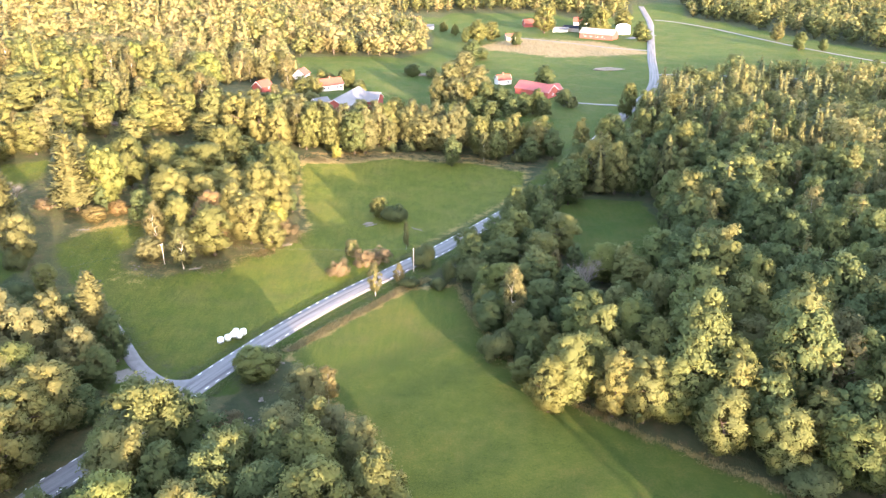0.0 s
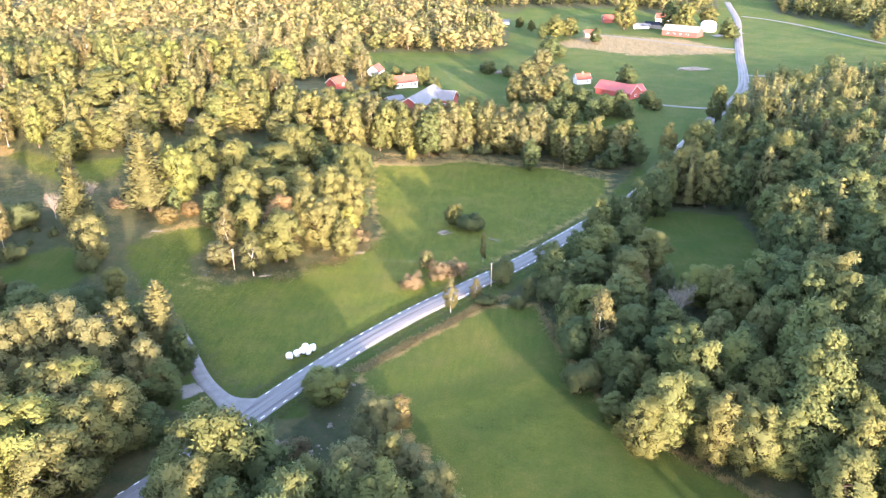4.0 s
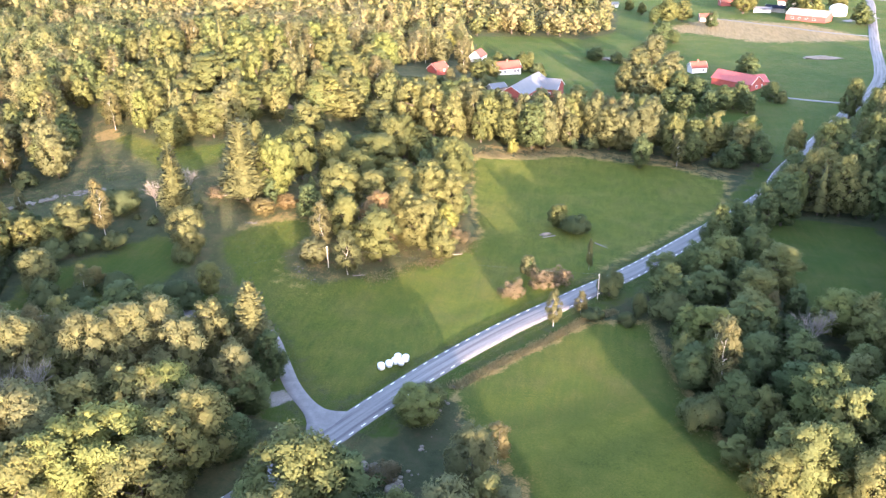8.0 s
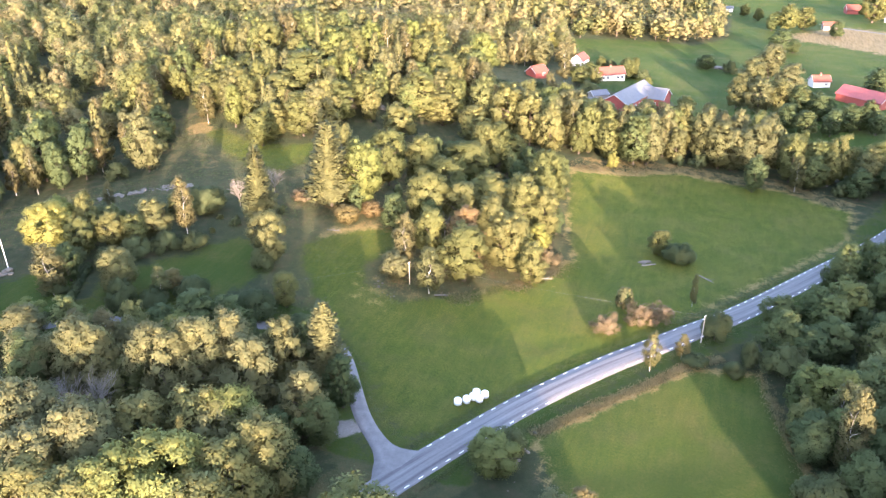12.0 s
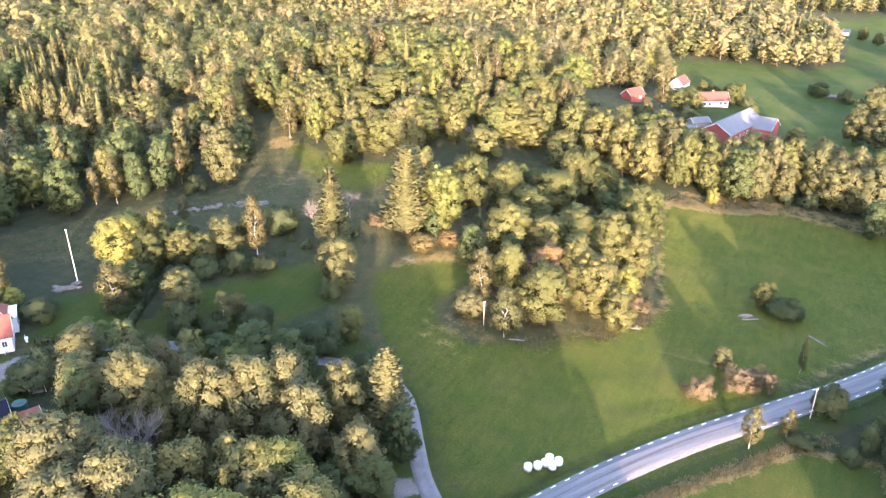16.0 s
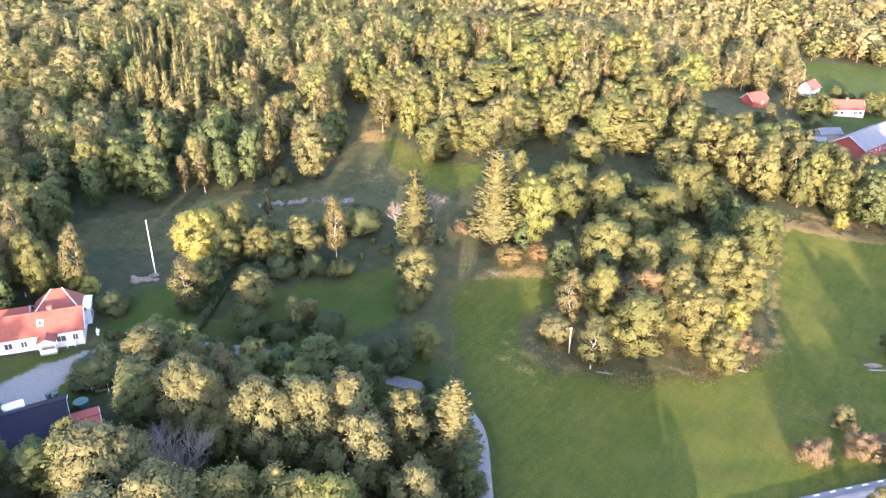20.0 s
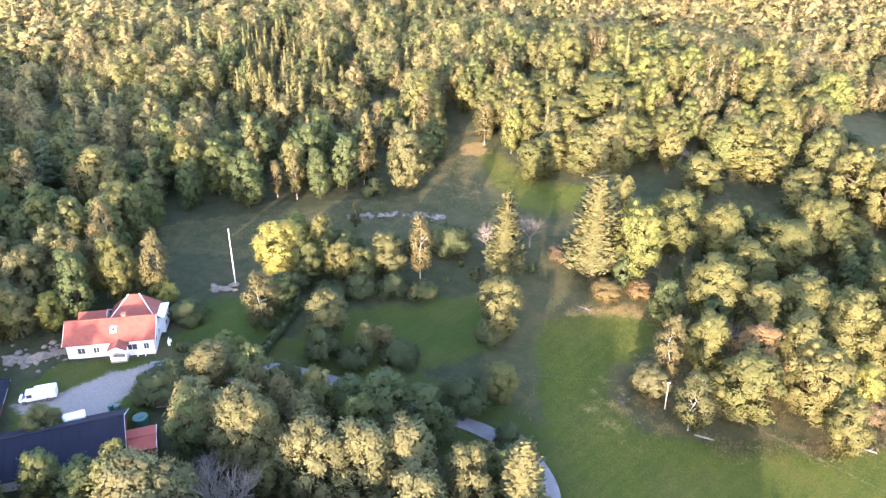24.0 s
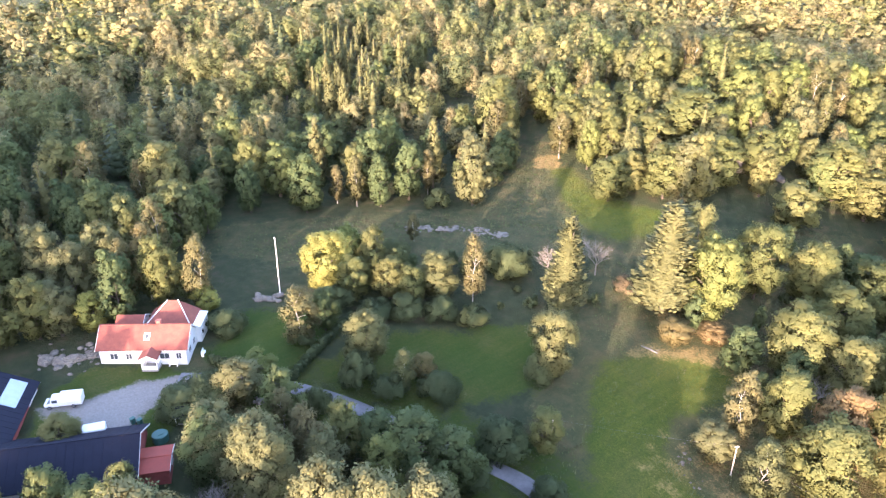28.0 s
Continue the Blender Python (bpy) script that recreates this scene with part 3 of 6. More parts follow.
def leafage(rng, lobes, n, size, per_twig=8, droop=0.0, spread=0.40, airy=0.0):
    """Leaf sprays in twig clumps over the billows of a crown: loose, flat-lying clumps with ragged rims."""
    want = max(30, n // per_twig)
    area = lobes[:, 3] ** 2
    heart = lobes[:, :3].mean(axis=0)
    at, way, home = np.zeros((0, 3)), np.zeros((0, 3)), np.zeros((0, 3))
    while len(at) < want:
        k = rng.choice(len(lobes), size=want, p=area / area.sum())
        d = rng.normal(size=(want, 3))
        out = (lobes[k, :3] - heart) / 5.0
        d = d / np.linalg.norm(d, axis=1)[:, None] + out * 0.55 + (0, 0, 0.12)
        d /= np.linalg.norm(d, axis=1)[:, None]
        wave = 0.06 * np.sin(d @ rng.normal(size=(3, 4)) * 5.0 + rng.uniform(0, 6.28, 4)).sum(axis=1)
        p = lobes[k, :3] + d * (lobes[k, 3] * (rng.uniform(0.80 - 0.4 * airy, 1.08, want) + wave))[:, None] * np.array([1.0, 1.0, 1.1])
        gap = (np.linalg.norm(p[:, None, :] - lobes[None, :, :3], axis=2) / lobes[None, :, 3]).min(axis=1)
        keep = gap > 0.58 - 0.3 * airy
        at, way, home = np.concatenate([at, p[keep]]), np.concatenate([way, d[keep]]), np.concatenate([home, lobes[k, :3][keep]])
    at, way, home = at[:want], way[:want], home[:want]
    bulk = rng.uniform(0.55, 1.35, want)
    k = rng.choice(want, size=n, p=bulk ** 2 / (bulk ** 2).sum())
    off = rng.normal(size=(n, 3)) * np.array([1.0, 1.0, 0.62]) * (bulk[k] * spread)[:, None]
    off[:, 2] -= droop * (off[:, 0] ** 2 + off[:, 1] ** 2) * 1.2
    dirs = way[k]
    off -= dirs * ((off * dirs).sum(axis=1) * 0.6)[:, None]
    pts = at[k] + off
    nrm = dirs + rng.normal(size=(n, 3)) * 0.36 + np.array([0, 0, 0.15])
    nrm /= np.linalg.norm(nrm, axis=1)[:, None]
    side = np.cross(nrm, rng.normal(size=(n, 3)))
    side /= np.linalg.norm(side, axis=1)[:, None]
    up = np.cross(nrm, side)
    s = (size * rng.uniform(0.55, 1.4, n))[:, None]
    v = np.stack([pts - side * s * 0.5 - up * s * 0.4, pts + side * s * 0.5 - up * s * 0.4, pts + up * s * 0.8], 1).reshape(-1, 3)
    whole = (pts - heart) / np.array([1.0, 1.0, 1.6])
    whole /= np.linalg.norm(whole, axis=1)[:, None] + 1e-6
    billow = pts - home[k]
    billow /= np.linalg.norm(billow, axis=1)[:, None] + 1e-6
    soft = (billow * 0.18 + whole * 0.70 + nrm * 0.16) * np.array([1.0, 1.0, 0.8])
    soft /= np.linalg.norm(soft, axis=1)[:, None]
    return v, np.arange(n * 3).reshape(-1, 3), np.repeat(soft, 3, axis=0)


def icosphere(level):
    bm = bmesh.new()
    bmesh.ops.create_icosphere(bm, subdivisions=level, radius=1)
    v = np.array([x.co[:] for x in bm.verts])
    f = np.array([[x.index for x in t.verts] for t in bm.faces])
    bm.free()
    return v, f


ICO = {1: icosphere(1), 2: icosphere(2)}


def joined(pieces):
    """Join (verts, tris, normals) pieces into one."""
    vs, fs, ns, n = [], [], [], 0
    for v, f, m in pieces:
        vs.append(v)
        fs.append(f + n)
        ns.append(m)
        n += len(v)
    return np.concatenate(vs), np.concatenate(fs), np.concatenate(ns)


def crown(seed, kind, leaves, size, spread=0.40, cores=99):
    """A crown of leaf sprays over dark inner clumps, 14 m high and 5 m in radius."""
    rng = np.random.default_rng(seed)
    n = {"birch": 24, "pine": 40, "dry": 40, "shrub": 15}.get(kind, 44) + int(rng.integers(0, 6))
    lobes = lobes_of(rng, kind, n)
    airy = {"birch": 0.35, "dry": 0.8, "pine": 0.2}.get(kind, 0.0)
    pieces = [leafage(rng, lobes, leaves, size, 8, {"birch": 0.35}.get(kind, 0.06), spread, airy)]
    iv, jf = ICO[1]
    if kind != "dry":
        for x, y, z, r in lobes[::max(1, len(lobes) // cores)]:
            k = r * (0.48 if kind == "birch" else 0.76) if cores > 9 else 1.15 * (0.6 if kind == "birch" else 1.0)
            pull = 0.92 if cores > 9 else 0.55
            pieces.append((iv * k * rng.uniform(0.8, 1.1, (len(iv), 1)) + (x * pull, y * pull, z if cores > 9 else 1.5 + 0.8 * z), jf, iv))
    return joined(pieces)


def conifer(seed, pine, sparse=1.0):
    """Whorls of drooping boughs set with flat sprays, 14 m high and 5 m in radius."""
    rng = np.random.default_rng(seed)
    pieces = []
    whorls = int((44 if pine else 30) * sparse) + 6
    for i in range(whorls):
        u = (i + 0.5) / whorls
        z = 1.2 + 12.6 * u
        reach = (4.2 if pine else 5.0) * (1 - u) ** (0.46 if pine else 0.85) * rng.uniform(0.55 if pine else 0.7, 1.12) * (1 + 0.10 * math.sin(9 * u)) + 0.25
        for k in range(int((24 if pine else 13) * (1 - 0.45 * u) * max(0.6, sparse))):
            a = rng.uniform(0, 2 * math.pi)
            fall = -0.25 if not pine else 0.05
            n = max(2, int(reach * (2.6 if pine else 2.2) * max(0.6, sparse)))
            q = np.linspace(0.25, 1, n)[:, None] * reach
            base = np.concatenate([np.cos(a) * q, np.sin(a) * q, z + fall * q + 0.05 * q * q + rng.normal(size=(n, 1)) * (0.42 if pine else 0.14)], 1)
            along = np.array([math.cos(a), math.sin(a), fall + 0.2])
            across = np.array([-math.sin(a), math.cos(a), 0.0])
            w = ((0.54 if pine else 0.58) / math.sqrt(max(0.4, sparse)) * rng.uniform(0.6, 1.2, (n, 1)))
            tilt = rng.normal(size=(n, 1)) * 0.3
            ac = across + tilt * np.array([[0, 0, 1.0]])
            v = np.stack([base - along * w * 0.7, base - ac * w * 0.6 - (0, 0, 0.12), base + along * w * 0.9 - (0, 0, 0.05), base + ac * w * 0.6 - (0, 0, 0.12)], 1).reshape(-1, 3)
            b = np.arange(n)[:, None] * 4
            nn = np.array([math.cos(a) * 0.9, math.sin(a) * 0.9, 0.45]) + rng.normal(size=(n, 3)) * 0.3
            nn /= np.linalg.norm(nn, axis=1)[:, None]
            pieces.append((v, np.concatenate([b + np.array([[0, 1, 2]]), b + np.array([[0, 2, 3]])], 0), np.repeat(nn, 4, axis=0)))
    cv, cf = ICO[1]
    for i in range(6):
        u = i / 6
        pieces.append((cv * np.array([2.6 * (1 - u) ** 0.9, 2.6 * (1 - u) ** 0.9, 1.5]) + (0, 0, 2.0 + 11.0 * u), cf, cv))
    return joined(pieces)


def array_mesh(name, verts, tris, material, tone=None, index=None, normals=None):
    me = bpy.data.meshes.new(name)
    me.vertices.add(len(verts)), me.loops.add(tris.size), me.polygons.add(len(tris))
    me.vertices.foreach_set("co", np.ascontiguousarray(verts, np.float32).ravel())
    me.loops.foreach_set("vertex_index", np.ascontiguousarray(tris, np.int32).ravel())
    me.polygons.foreach_set("loop_start", np.arange(len(tris), dtype=np.int32) * 3)
    for m in material if isinstance(material, list) else [material]:
        me.materials.append(m)
    if index is not None:
        me.polygons.foreach_set("material_index", index.astype(np.int32))
    if tone is not None:
        me.attributes.new("tone", "FLOAT", "POINT").data.foreach_set("value", tone.astype(np.float32))
    me.update()
    if normals is not None:
        me.polygons.foreach_set("use_smooth", np.ones(len(tris), bool))
        me.attributes.new("custom_normal", "FLOAT_VECTOR", "POINT").data.foreach_set("vector", np.ascontiguousarray(normals, np.float32).ravel())
    return me


def trunk_mesh(name, seed, kind, material):
    rng = random.Random(seed)
    bm = bmesh.new()
    top = {"conifer": 13.6, "birch": 12.5, "shrub": 6.0, "broad": 9.0}[kind]
    girth = {"conifer": 0.26, "birch": 0.12, "shrub": 0.12, "broad": 0.30}[kind]
    line = [(rng.uniform(-0.15, 0.15) * i, rng.uniform(-0.15, 0.15) * i, -0.4 + (top + 0.4) * i / 5) for i in range(6)]
    line[0] = (0, 0, -0.4)
    tube(bm, line, [girth * f for f in (1.5, 1.0, 0.85, 0.66, 0.42, 0.15)], 7)
    if kind in ("broad", "shrub", "birch"):
        for i in range(6 if kind != "birch" else 8):
            a, z = rng.uniform(0, 6.283), top * rng.uniform(0.3, 0.75)
            reach = {"broad": 3.2, "shrub": 2.6, "birch": 1.8}[kind] * rng.uniform(0.6, 1.1)
            rise = reach * rng.uniform(0.5, 1.1)
            u = (z + 0.4) / (top + 0.4) * 5
            j = int(u)
            base = Vector(line[j]).lerp(Vector(line[min(5, j + 1)]), u - j)
            tube(bm, [base, base + Vector((math.cos(a) * reach * 0.5, math.sin(a) * reach * 0.5, rise * 0.6)), base + Vector((math.cos(a) * reach, math.sin(a) * reach, rise))],
                 [girth * 0.5, girth * 0.32, girth * 0.1], 5)
    me = bpy.data.meshes.new(name)
    bm.to_mesh(me)
    bm.free()
    me.materials.append(material)
    return me


def bare_mesh(name, seed):
    """The branching of a leafless tree, 14 m high and 5 m in radius."""
    rng = random.Random(seed)
    bm = bmesh.new()

    def grow_branch(base, way, length, girth, depth):
        mid = base + way * length * 0.5 + Vector((rng.uniform(-1, 1), rng.uniform(-1, 1), rng.uniform(0, 1))) * length * 0.06
        tip = base + way * length
        tube(bm, [base, mid, tip], [girth, girth * 0.75, girth * 0.5], 5 if depth < 2 else 3)
        if depth < 4:
            for i in range((6, 5, 5, 4)[depth]):
                a = rng.uniform(0, 6.283)
                spread = rng.uniform(0.45, 1.0)
                w = (way + Vector((math.cos(a) * spread, math.sin(a) * spread, rng.uniform(-0.05, 0.35)))).normalized()
                grow_branch(base.lerp(tip, rng.uniform(0.35, 1.0)), w, length * rng.uniform(0.55, 0.8), girth * 0.54, depth + 1)

    grow_branch(Vector((0, 0, -0.3)), Vector((0, 0, 1)), 5.2, 0.22, 0)
    me = bpy.data.meshes.new(name)
    bm.to_mesh(me)
    bm.free()
    me.materials.append(GREY_WOOD)
    return me


SHAPE_OF = {"O": "broad", "P": "broad", "G": "broad", "V": "broad", "W": "broad", "Y": "broad", "R": "broad", "U": "shrub", "Q": "dry", "B": "birch", "S": "spruce", "N": "pine"}
SHAPES = {
    "broad": [crown(s, "broad", 14000, 0.24) for s in (11, 12, 13, 14, 15, 19)],
    "birch": [crown(s, "birch", 6500, 0.25) for s in (21, 22, 23, 26)],
    "shrub": [crown(s, "shrub", 8000, 0.29) for s in (31, 32, 33)],
    "dry": [crown(s, "dry", 6500, 0.22) for s in (36, 37)],
    "spruce": [conifer(s, False) for s in (41, 42)],
    "pine": [conifer(s, True) for s in (51, 52)],
}
FAR_SHAPES = {
    "broad": [crown(s, "broad", 7000, 0.31) for s in (16, 17, 18, 61, 62)],
    "birch": [crown(s, "birch", 4600, 0.29) for s in (24, 25, 63)],
    "shrub": [crown(s, "shrub", 3600, 0.42) for s in (34, 35)],
    "dry": SHAPES["dry"],
    "spruce": [conifer(s, False, 0.6) for s in (43, 44)],
    "pine": [crown(s, "pine", 5200, 0.36) for s in (53, 54)],
}
TRUNKS = {
    "broad": [trunk_mesh("trunk", s, "broad", BARK) for s in (1, 2)],
    "birch": [trunk_mesh("trunk", s, "birch", BIRCH_BARK) for s in (3, 4)],
    "shrub": [trunk_mesh("trunk", 5, "shrub", BARK)],
    "dry": [trunk_mesh("trunk", 8, "shrub", GREY_WOOD)],
    "spruce": [trunk_mesh("trunk", 6, "conifer", BARK)],
    "pine": [trunk_mesh("trunk", 7, "conifer", BARK)],
}
CROWNS = {k: [array_mesh("crown", v, f, LEAVES[k], normals=n) for v, f, n in SHAPES[s]] for k, s in SHAPE_OF.items()}
FAR_CROWNS = {k: [array_mesh("crown", v, f, LEAVES[k], normals=n) for v, f, n in FAR_SHAPES[s]] for k, s in SHAPE_OF.items()}
BARE = [bare_mesh("branching", s) for s in (61, 62)]
TREE_WORDS = {
    "O": ("oak_tree", "olive-green broadleaf tree with a rounded full crown", "tree"),
    "P": ("ash_tree", "broadleaf tree with pale sunlit olive foliage", "tree"),
    "G": ("maple_tree", "fresh green broadleaf tree with dense leaves", "tree"),
    "V": ("alder_tree", "deep green broadleaf tree in the dense wood", "tree"),
    "W": ("broadleaf_tree", "mid-green broadleaf tree with a lobed crown", "tree"),
    "Y": ("maple_tree", "bright yellow-green broadleaf tree turning with autumn", "tree"),
    "R": ("broadleaf_tree", "broadleaf tree with russet autumn leaves", "tree"),
    "U": ("bushy_tree", "dark green bushy tree with foliage to the ground", "tree"),
    "Q": ("dry_shrub", "dry brownish-pink shrub in long grass", "shrub"),
    "B": ("birch_tree", "slender birch with white trunk and golden leaves", "tree"),
    "S": ("spruce_tree", "tall conical spruce with drooping boughs", "tree"),
    "N": ("pine_tree", "tall conifer with broad layered boughs", "tree"),
    "D": ("bare_tree", "leafless grey dead tree with fine branches", "tree"),
}
PLANTED = []
tree_rng = random.Random(5)


def plant(rows, grove, far=False, keep=True):
    for x, y, h, r, kind in rows:
        if keep:
            PLANTED.append((x, y, r))
        if kind == "U" and h >= 8:
            kind, h, r = "V", 0.92 * h, 0.86 * r
        name, words, category = TREE_WORDS[kind]
        e = new(name)
        e.matrix_world = pose(x, y, gz(x, y), 0, 0, tree_rng.uniform(0, 360))
        tagged(e, words, category, grove)
        wide = r / (4.35 if keep else 4.6)
        wide = wide * (0.72 if kind == "D" else 1.0)
        size = Matrix.Diagonal((wide, wide, h / 12.9, 1))
        if kind == "D":
            o = new("branching", tree_rng.choice(BARE))
            o.parent, o.matrix_local = e, size
            continue
        shape = SHAPE_OF[kind]
        for part_name, pool in (("trunk", TRUNKS[shape]), ("crown", (FAR_CROWNS if far else CROWNS)[kind])):
            o = new(part_name, tree_rng.choice(pool))
            o.parent, o.matrix_local = e, size
        if shape in ("shrub", "dry"):
            o.matrix_local = Matrix.Diagonal((r / 4.9, r / 4.9, h / 7.6, 1))


GARDEN_TREES = [
    (-148.5, 148.7, 12, 5.6, "Y"), (-151.2, 154.9, 11, 3.2, "G"), (-147.3, 158.4, 11, 3.2, "O"), (-142.4, 150.8, 9, 3.5, "O"),
    (-138.6, 156.7, 8.5, 3.2, "O"), (-133.6, 158.5, 8, 3, "O"), (-133.4, 164.7, 9.5, 4.4, "P"), (-128.1, 169.4, 14, 3.6, "B"),
    (-132.7, 182.7, 7, 5, "U"), (-155.9, 175.1, 7, 2, "B"), (-135.3, 134.9, 11, 4.6, "B"), (-136.4, 140.7, 9, 3.5, "U"),
    (-123.6, 141.4, 10, 4, "P"), (-114.5, 142.9, 8, 2.6, "B"), (-110.2, 146.8, 5, 3.4, "U"), (-115.4, 147.9, 4.5, 2.4, "R"),
    (-119.8, 137.3, 7, 3.2, "U"), (-142.2, 147.3, 5, 3.4, "U"), (-133.5, 149.4, 5, 3.4, "U"), (-131.5, 155.7, 5, 3.6, "U"),
    (-127.1, 160.5, 5, 3.4, "U"), (-121.9, 164.5, 4.5, 3, "U"), (-135.2, 134.9, 4, 2.6, "U"), (-114.6, 140.2, 5, 3, "U"),
    (-110.0, 147.3, 5, 3.2, "U"), (-131.2, 182.3, 6, 4.5, "U"), (-152.0, 167.4, 5, 3.6, "U"), (-95.5, 191.1, 4.5, 3.4, "R"),
    (-91.3, 196.6, 4, 3, "R")]
COLUMN_TREES = [
    (-114.6, 181.3, 19, 4.3, "N"), (-124.7, 186.9, 10, 4, "D"), (-119.7, 196.0, 10, 5, "D"), (-103.0, 166.1, 13, 4.2, "P"),
    (-91.5, 153.5, 8, 3, "O"), (-95.5, 148.0, 6, 4.5, "U"), (-103.4, 164.2, 6, 3, "U"), (-112.0, 196.8, 4, 3, "Q")]
CLUMP_TREES = [
    (-103.3, 197.0, 21, 6.2, "N"), (-106.7, 211.0, 16, 4.6, "O"), (-95.6, 201.0, 17, 5.6, "G"), (-95.1, 216.1, 16, 5.2, "O"),
    (-87.4, 224.2, 13, 5, "O"), (-78.1, 233.5, 12, 6.6, "O"), (-75.7, 245.2, 14, 5, "O"), (-76.9, 200.3, 14, 6, "O"),
    (-68.7, 202.2, 13, 5, "O"), (-64.4, 210.7, 13, 6, "O"), (-75.1, 179.9, 13, 4, "B"), (-71.2, 186.6, 12, 4.4, "O"),
    (-62.5, 187.6, 14, 4.6, "R"), (-60.9, 181.1, 13, 6, "O"), (-57.9, 194.0, 15, 5.5, "O"), (-66.2, 172.1, 11, 4.2, "B"),
    (-75.2, 173.8, 6.5, 3.6, "P"), (-71.0, 196.1, 9, 3, "D")]
CLUMP_EAST_TREES = [
    (-52.0, 226.3, 17, 5.4, "O"), (-54.4, 208.0, 16, 5.4, "O"), (-48.0, 199.8, 8, 3, "Y"), (-53.0, 189.3, 14, 5.6, "O"),
    (-63.1, 210.9, 13, 5, "O"), (-48.8, 210.3, 13, 4.6, "O"), (-46.3, 186.0, 10, 3.6, "O"), (-44.8, 198.2, 5, 3.5, "Q"),
    (-75.7, 233.2, 12, 6, "O"), (-88.3, 224.1, 13, 5, "O"), (-78.5, 217.8, 11, 6, "O"), (-69.9, 256.7, 9, 4.5, "O"),
    (-73.6, 250.6, 14, 4.5, "O")]
HOUSE_TREES = [
    (-178.4, 103.2, 15, 4.6, "P"), (-169.5, 106.0, 14, 4, "P"), (-172.5, 112.7, 15, 4.6, "P"), (-166.1, 118.6, 16, 4.2, "B"),
    (-162.5, 119.6, 14, 4, "O"), (-156.8, 125.6, 15, 3.6, "B"), (-160.8, 106.4, 7.5, 3, "Y"), (-163.1, 101.4, 10, 4, "P"),
    (-164.0, 97.9, 12, 4, "O"), (-155.3, 125.6, 5, 2.8, "Y"), (-146.5, 125.6, 4.5, 3.6, "U"), (-126.1, 119.3, 8, 4.2, "P"),
    (-129.8, 115.6, 5.5, 4.5, "U"), (-129.8, 111.4, 4.5, 4.5, "U"), (-129.3, 124.0, 6, 3, "G"), (-132.2, 93.9, 5, 3.2, "O"),
    (-179.7, 94.9, 15, 5, "O"), (-179.0, 88.5, 15, 5, "P"), (-164.7, 91.1, 12, 5, "O")]
LANE_TREES = [
    (-114.1, 110.5, 12, 5, "P"), (-107.7, 112.4, 13, 5, "P"), (-105.7, 106.1, 10, 4, "D"), (-107.8, 121.3, 12, 3.8, "B"),
    (-103.2, 121.3, 11, 3.6, "P"), (-98.0, 133.2, 13, 6, "U"), (-94.0, 137.0, 11, 5, "U"), (-98.3, 128.6, 10, 4, "G"),
    (-104.5, 130.9, 9, 4.5, "U"), (-107.2, 116.3, 11, 4, "B"), (-93.0, 140.1, 5, 3, "U"), (-114.3, 93.0, 9, 4.5, "U"),
    # the first here has dark leaves to imitate the shade it stands in
    (-106.7, 97.6, 11, 4.5, "U"), (-118.5, 128.5, 5, 2.5, "U"), (-84.2, 147.1, 4.5, 3, "U")]
BIG_PALE_TREES = [
    (-104.3, 112.7, 15, 4.6, "P"), (-92.4, 115.9, 17, 5.2, "P"), (-87.6, 119.8, 17, 5.8, "P"), (-85.3, 125.7, 16, 4.8, "P"),
    (-78.6, 120.9, 16, 5.2, "P"), (-77.9, 130.3, 14, 4, "P"), (-71.3, 133.9, 17, 4.2, "N"), (-76.1, 136.7, 12, 4, "U"),
    # the last in this row: dark leaf colour in place of shade
    (-66.7, 130.4, 11, 3.6, "U"), (-68.8, 120.9, 13, 4, "P"), (-66.2, 120.3, 10, 4.5, "U"), (-113.0, 109.3, 13, 5, "U"),
    (-97.7, 104.7, 17.5, 6, "D"), (-99.3, 113.6, 9, 4, "O"), (-100.8, 98.1, 14, 5, "P"), (-89.7, 96.1, 16, 6, "P"),
    (-85.8, 103.3, 14, 5, "O"), (-78.8, 107.3, 15, 5.5, "O"), (-75.4, 110.7, 14, 5, "G"), (-75.6, 106.7, 13, 4.6, "P")]
NEAR_WEST_TREES = [
    (-68.2, 107.1, 14, 6, "O"), (-75.5, 95.8, 16, 7, "G"), (-79.2, 90.6, 16, 6.2, "G"), (-93.7, 90.1, 15, 6, "P"),
    (-69.1, 100.7, 14, 5.6, "O"), (-70.0, 116.9, 9, 4.5, "U"), (-90.8, 86.1, 14, 6, "O"), (-63.9, 109.6, 8, 4, "U"),
    (-89.7, 96.1, 16, 6, "P"), (-105.8, 113.7, 15, 5, "P"), (-69.4, 93.1, 14, 6, "O"), (-82.9, 85.7, 15, 6, "O"),
    (-82.6, 88.5, 15, 5.5, "O"), (-102.8, 95.9, 15, 6, "P")]
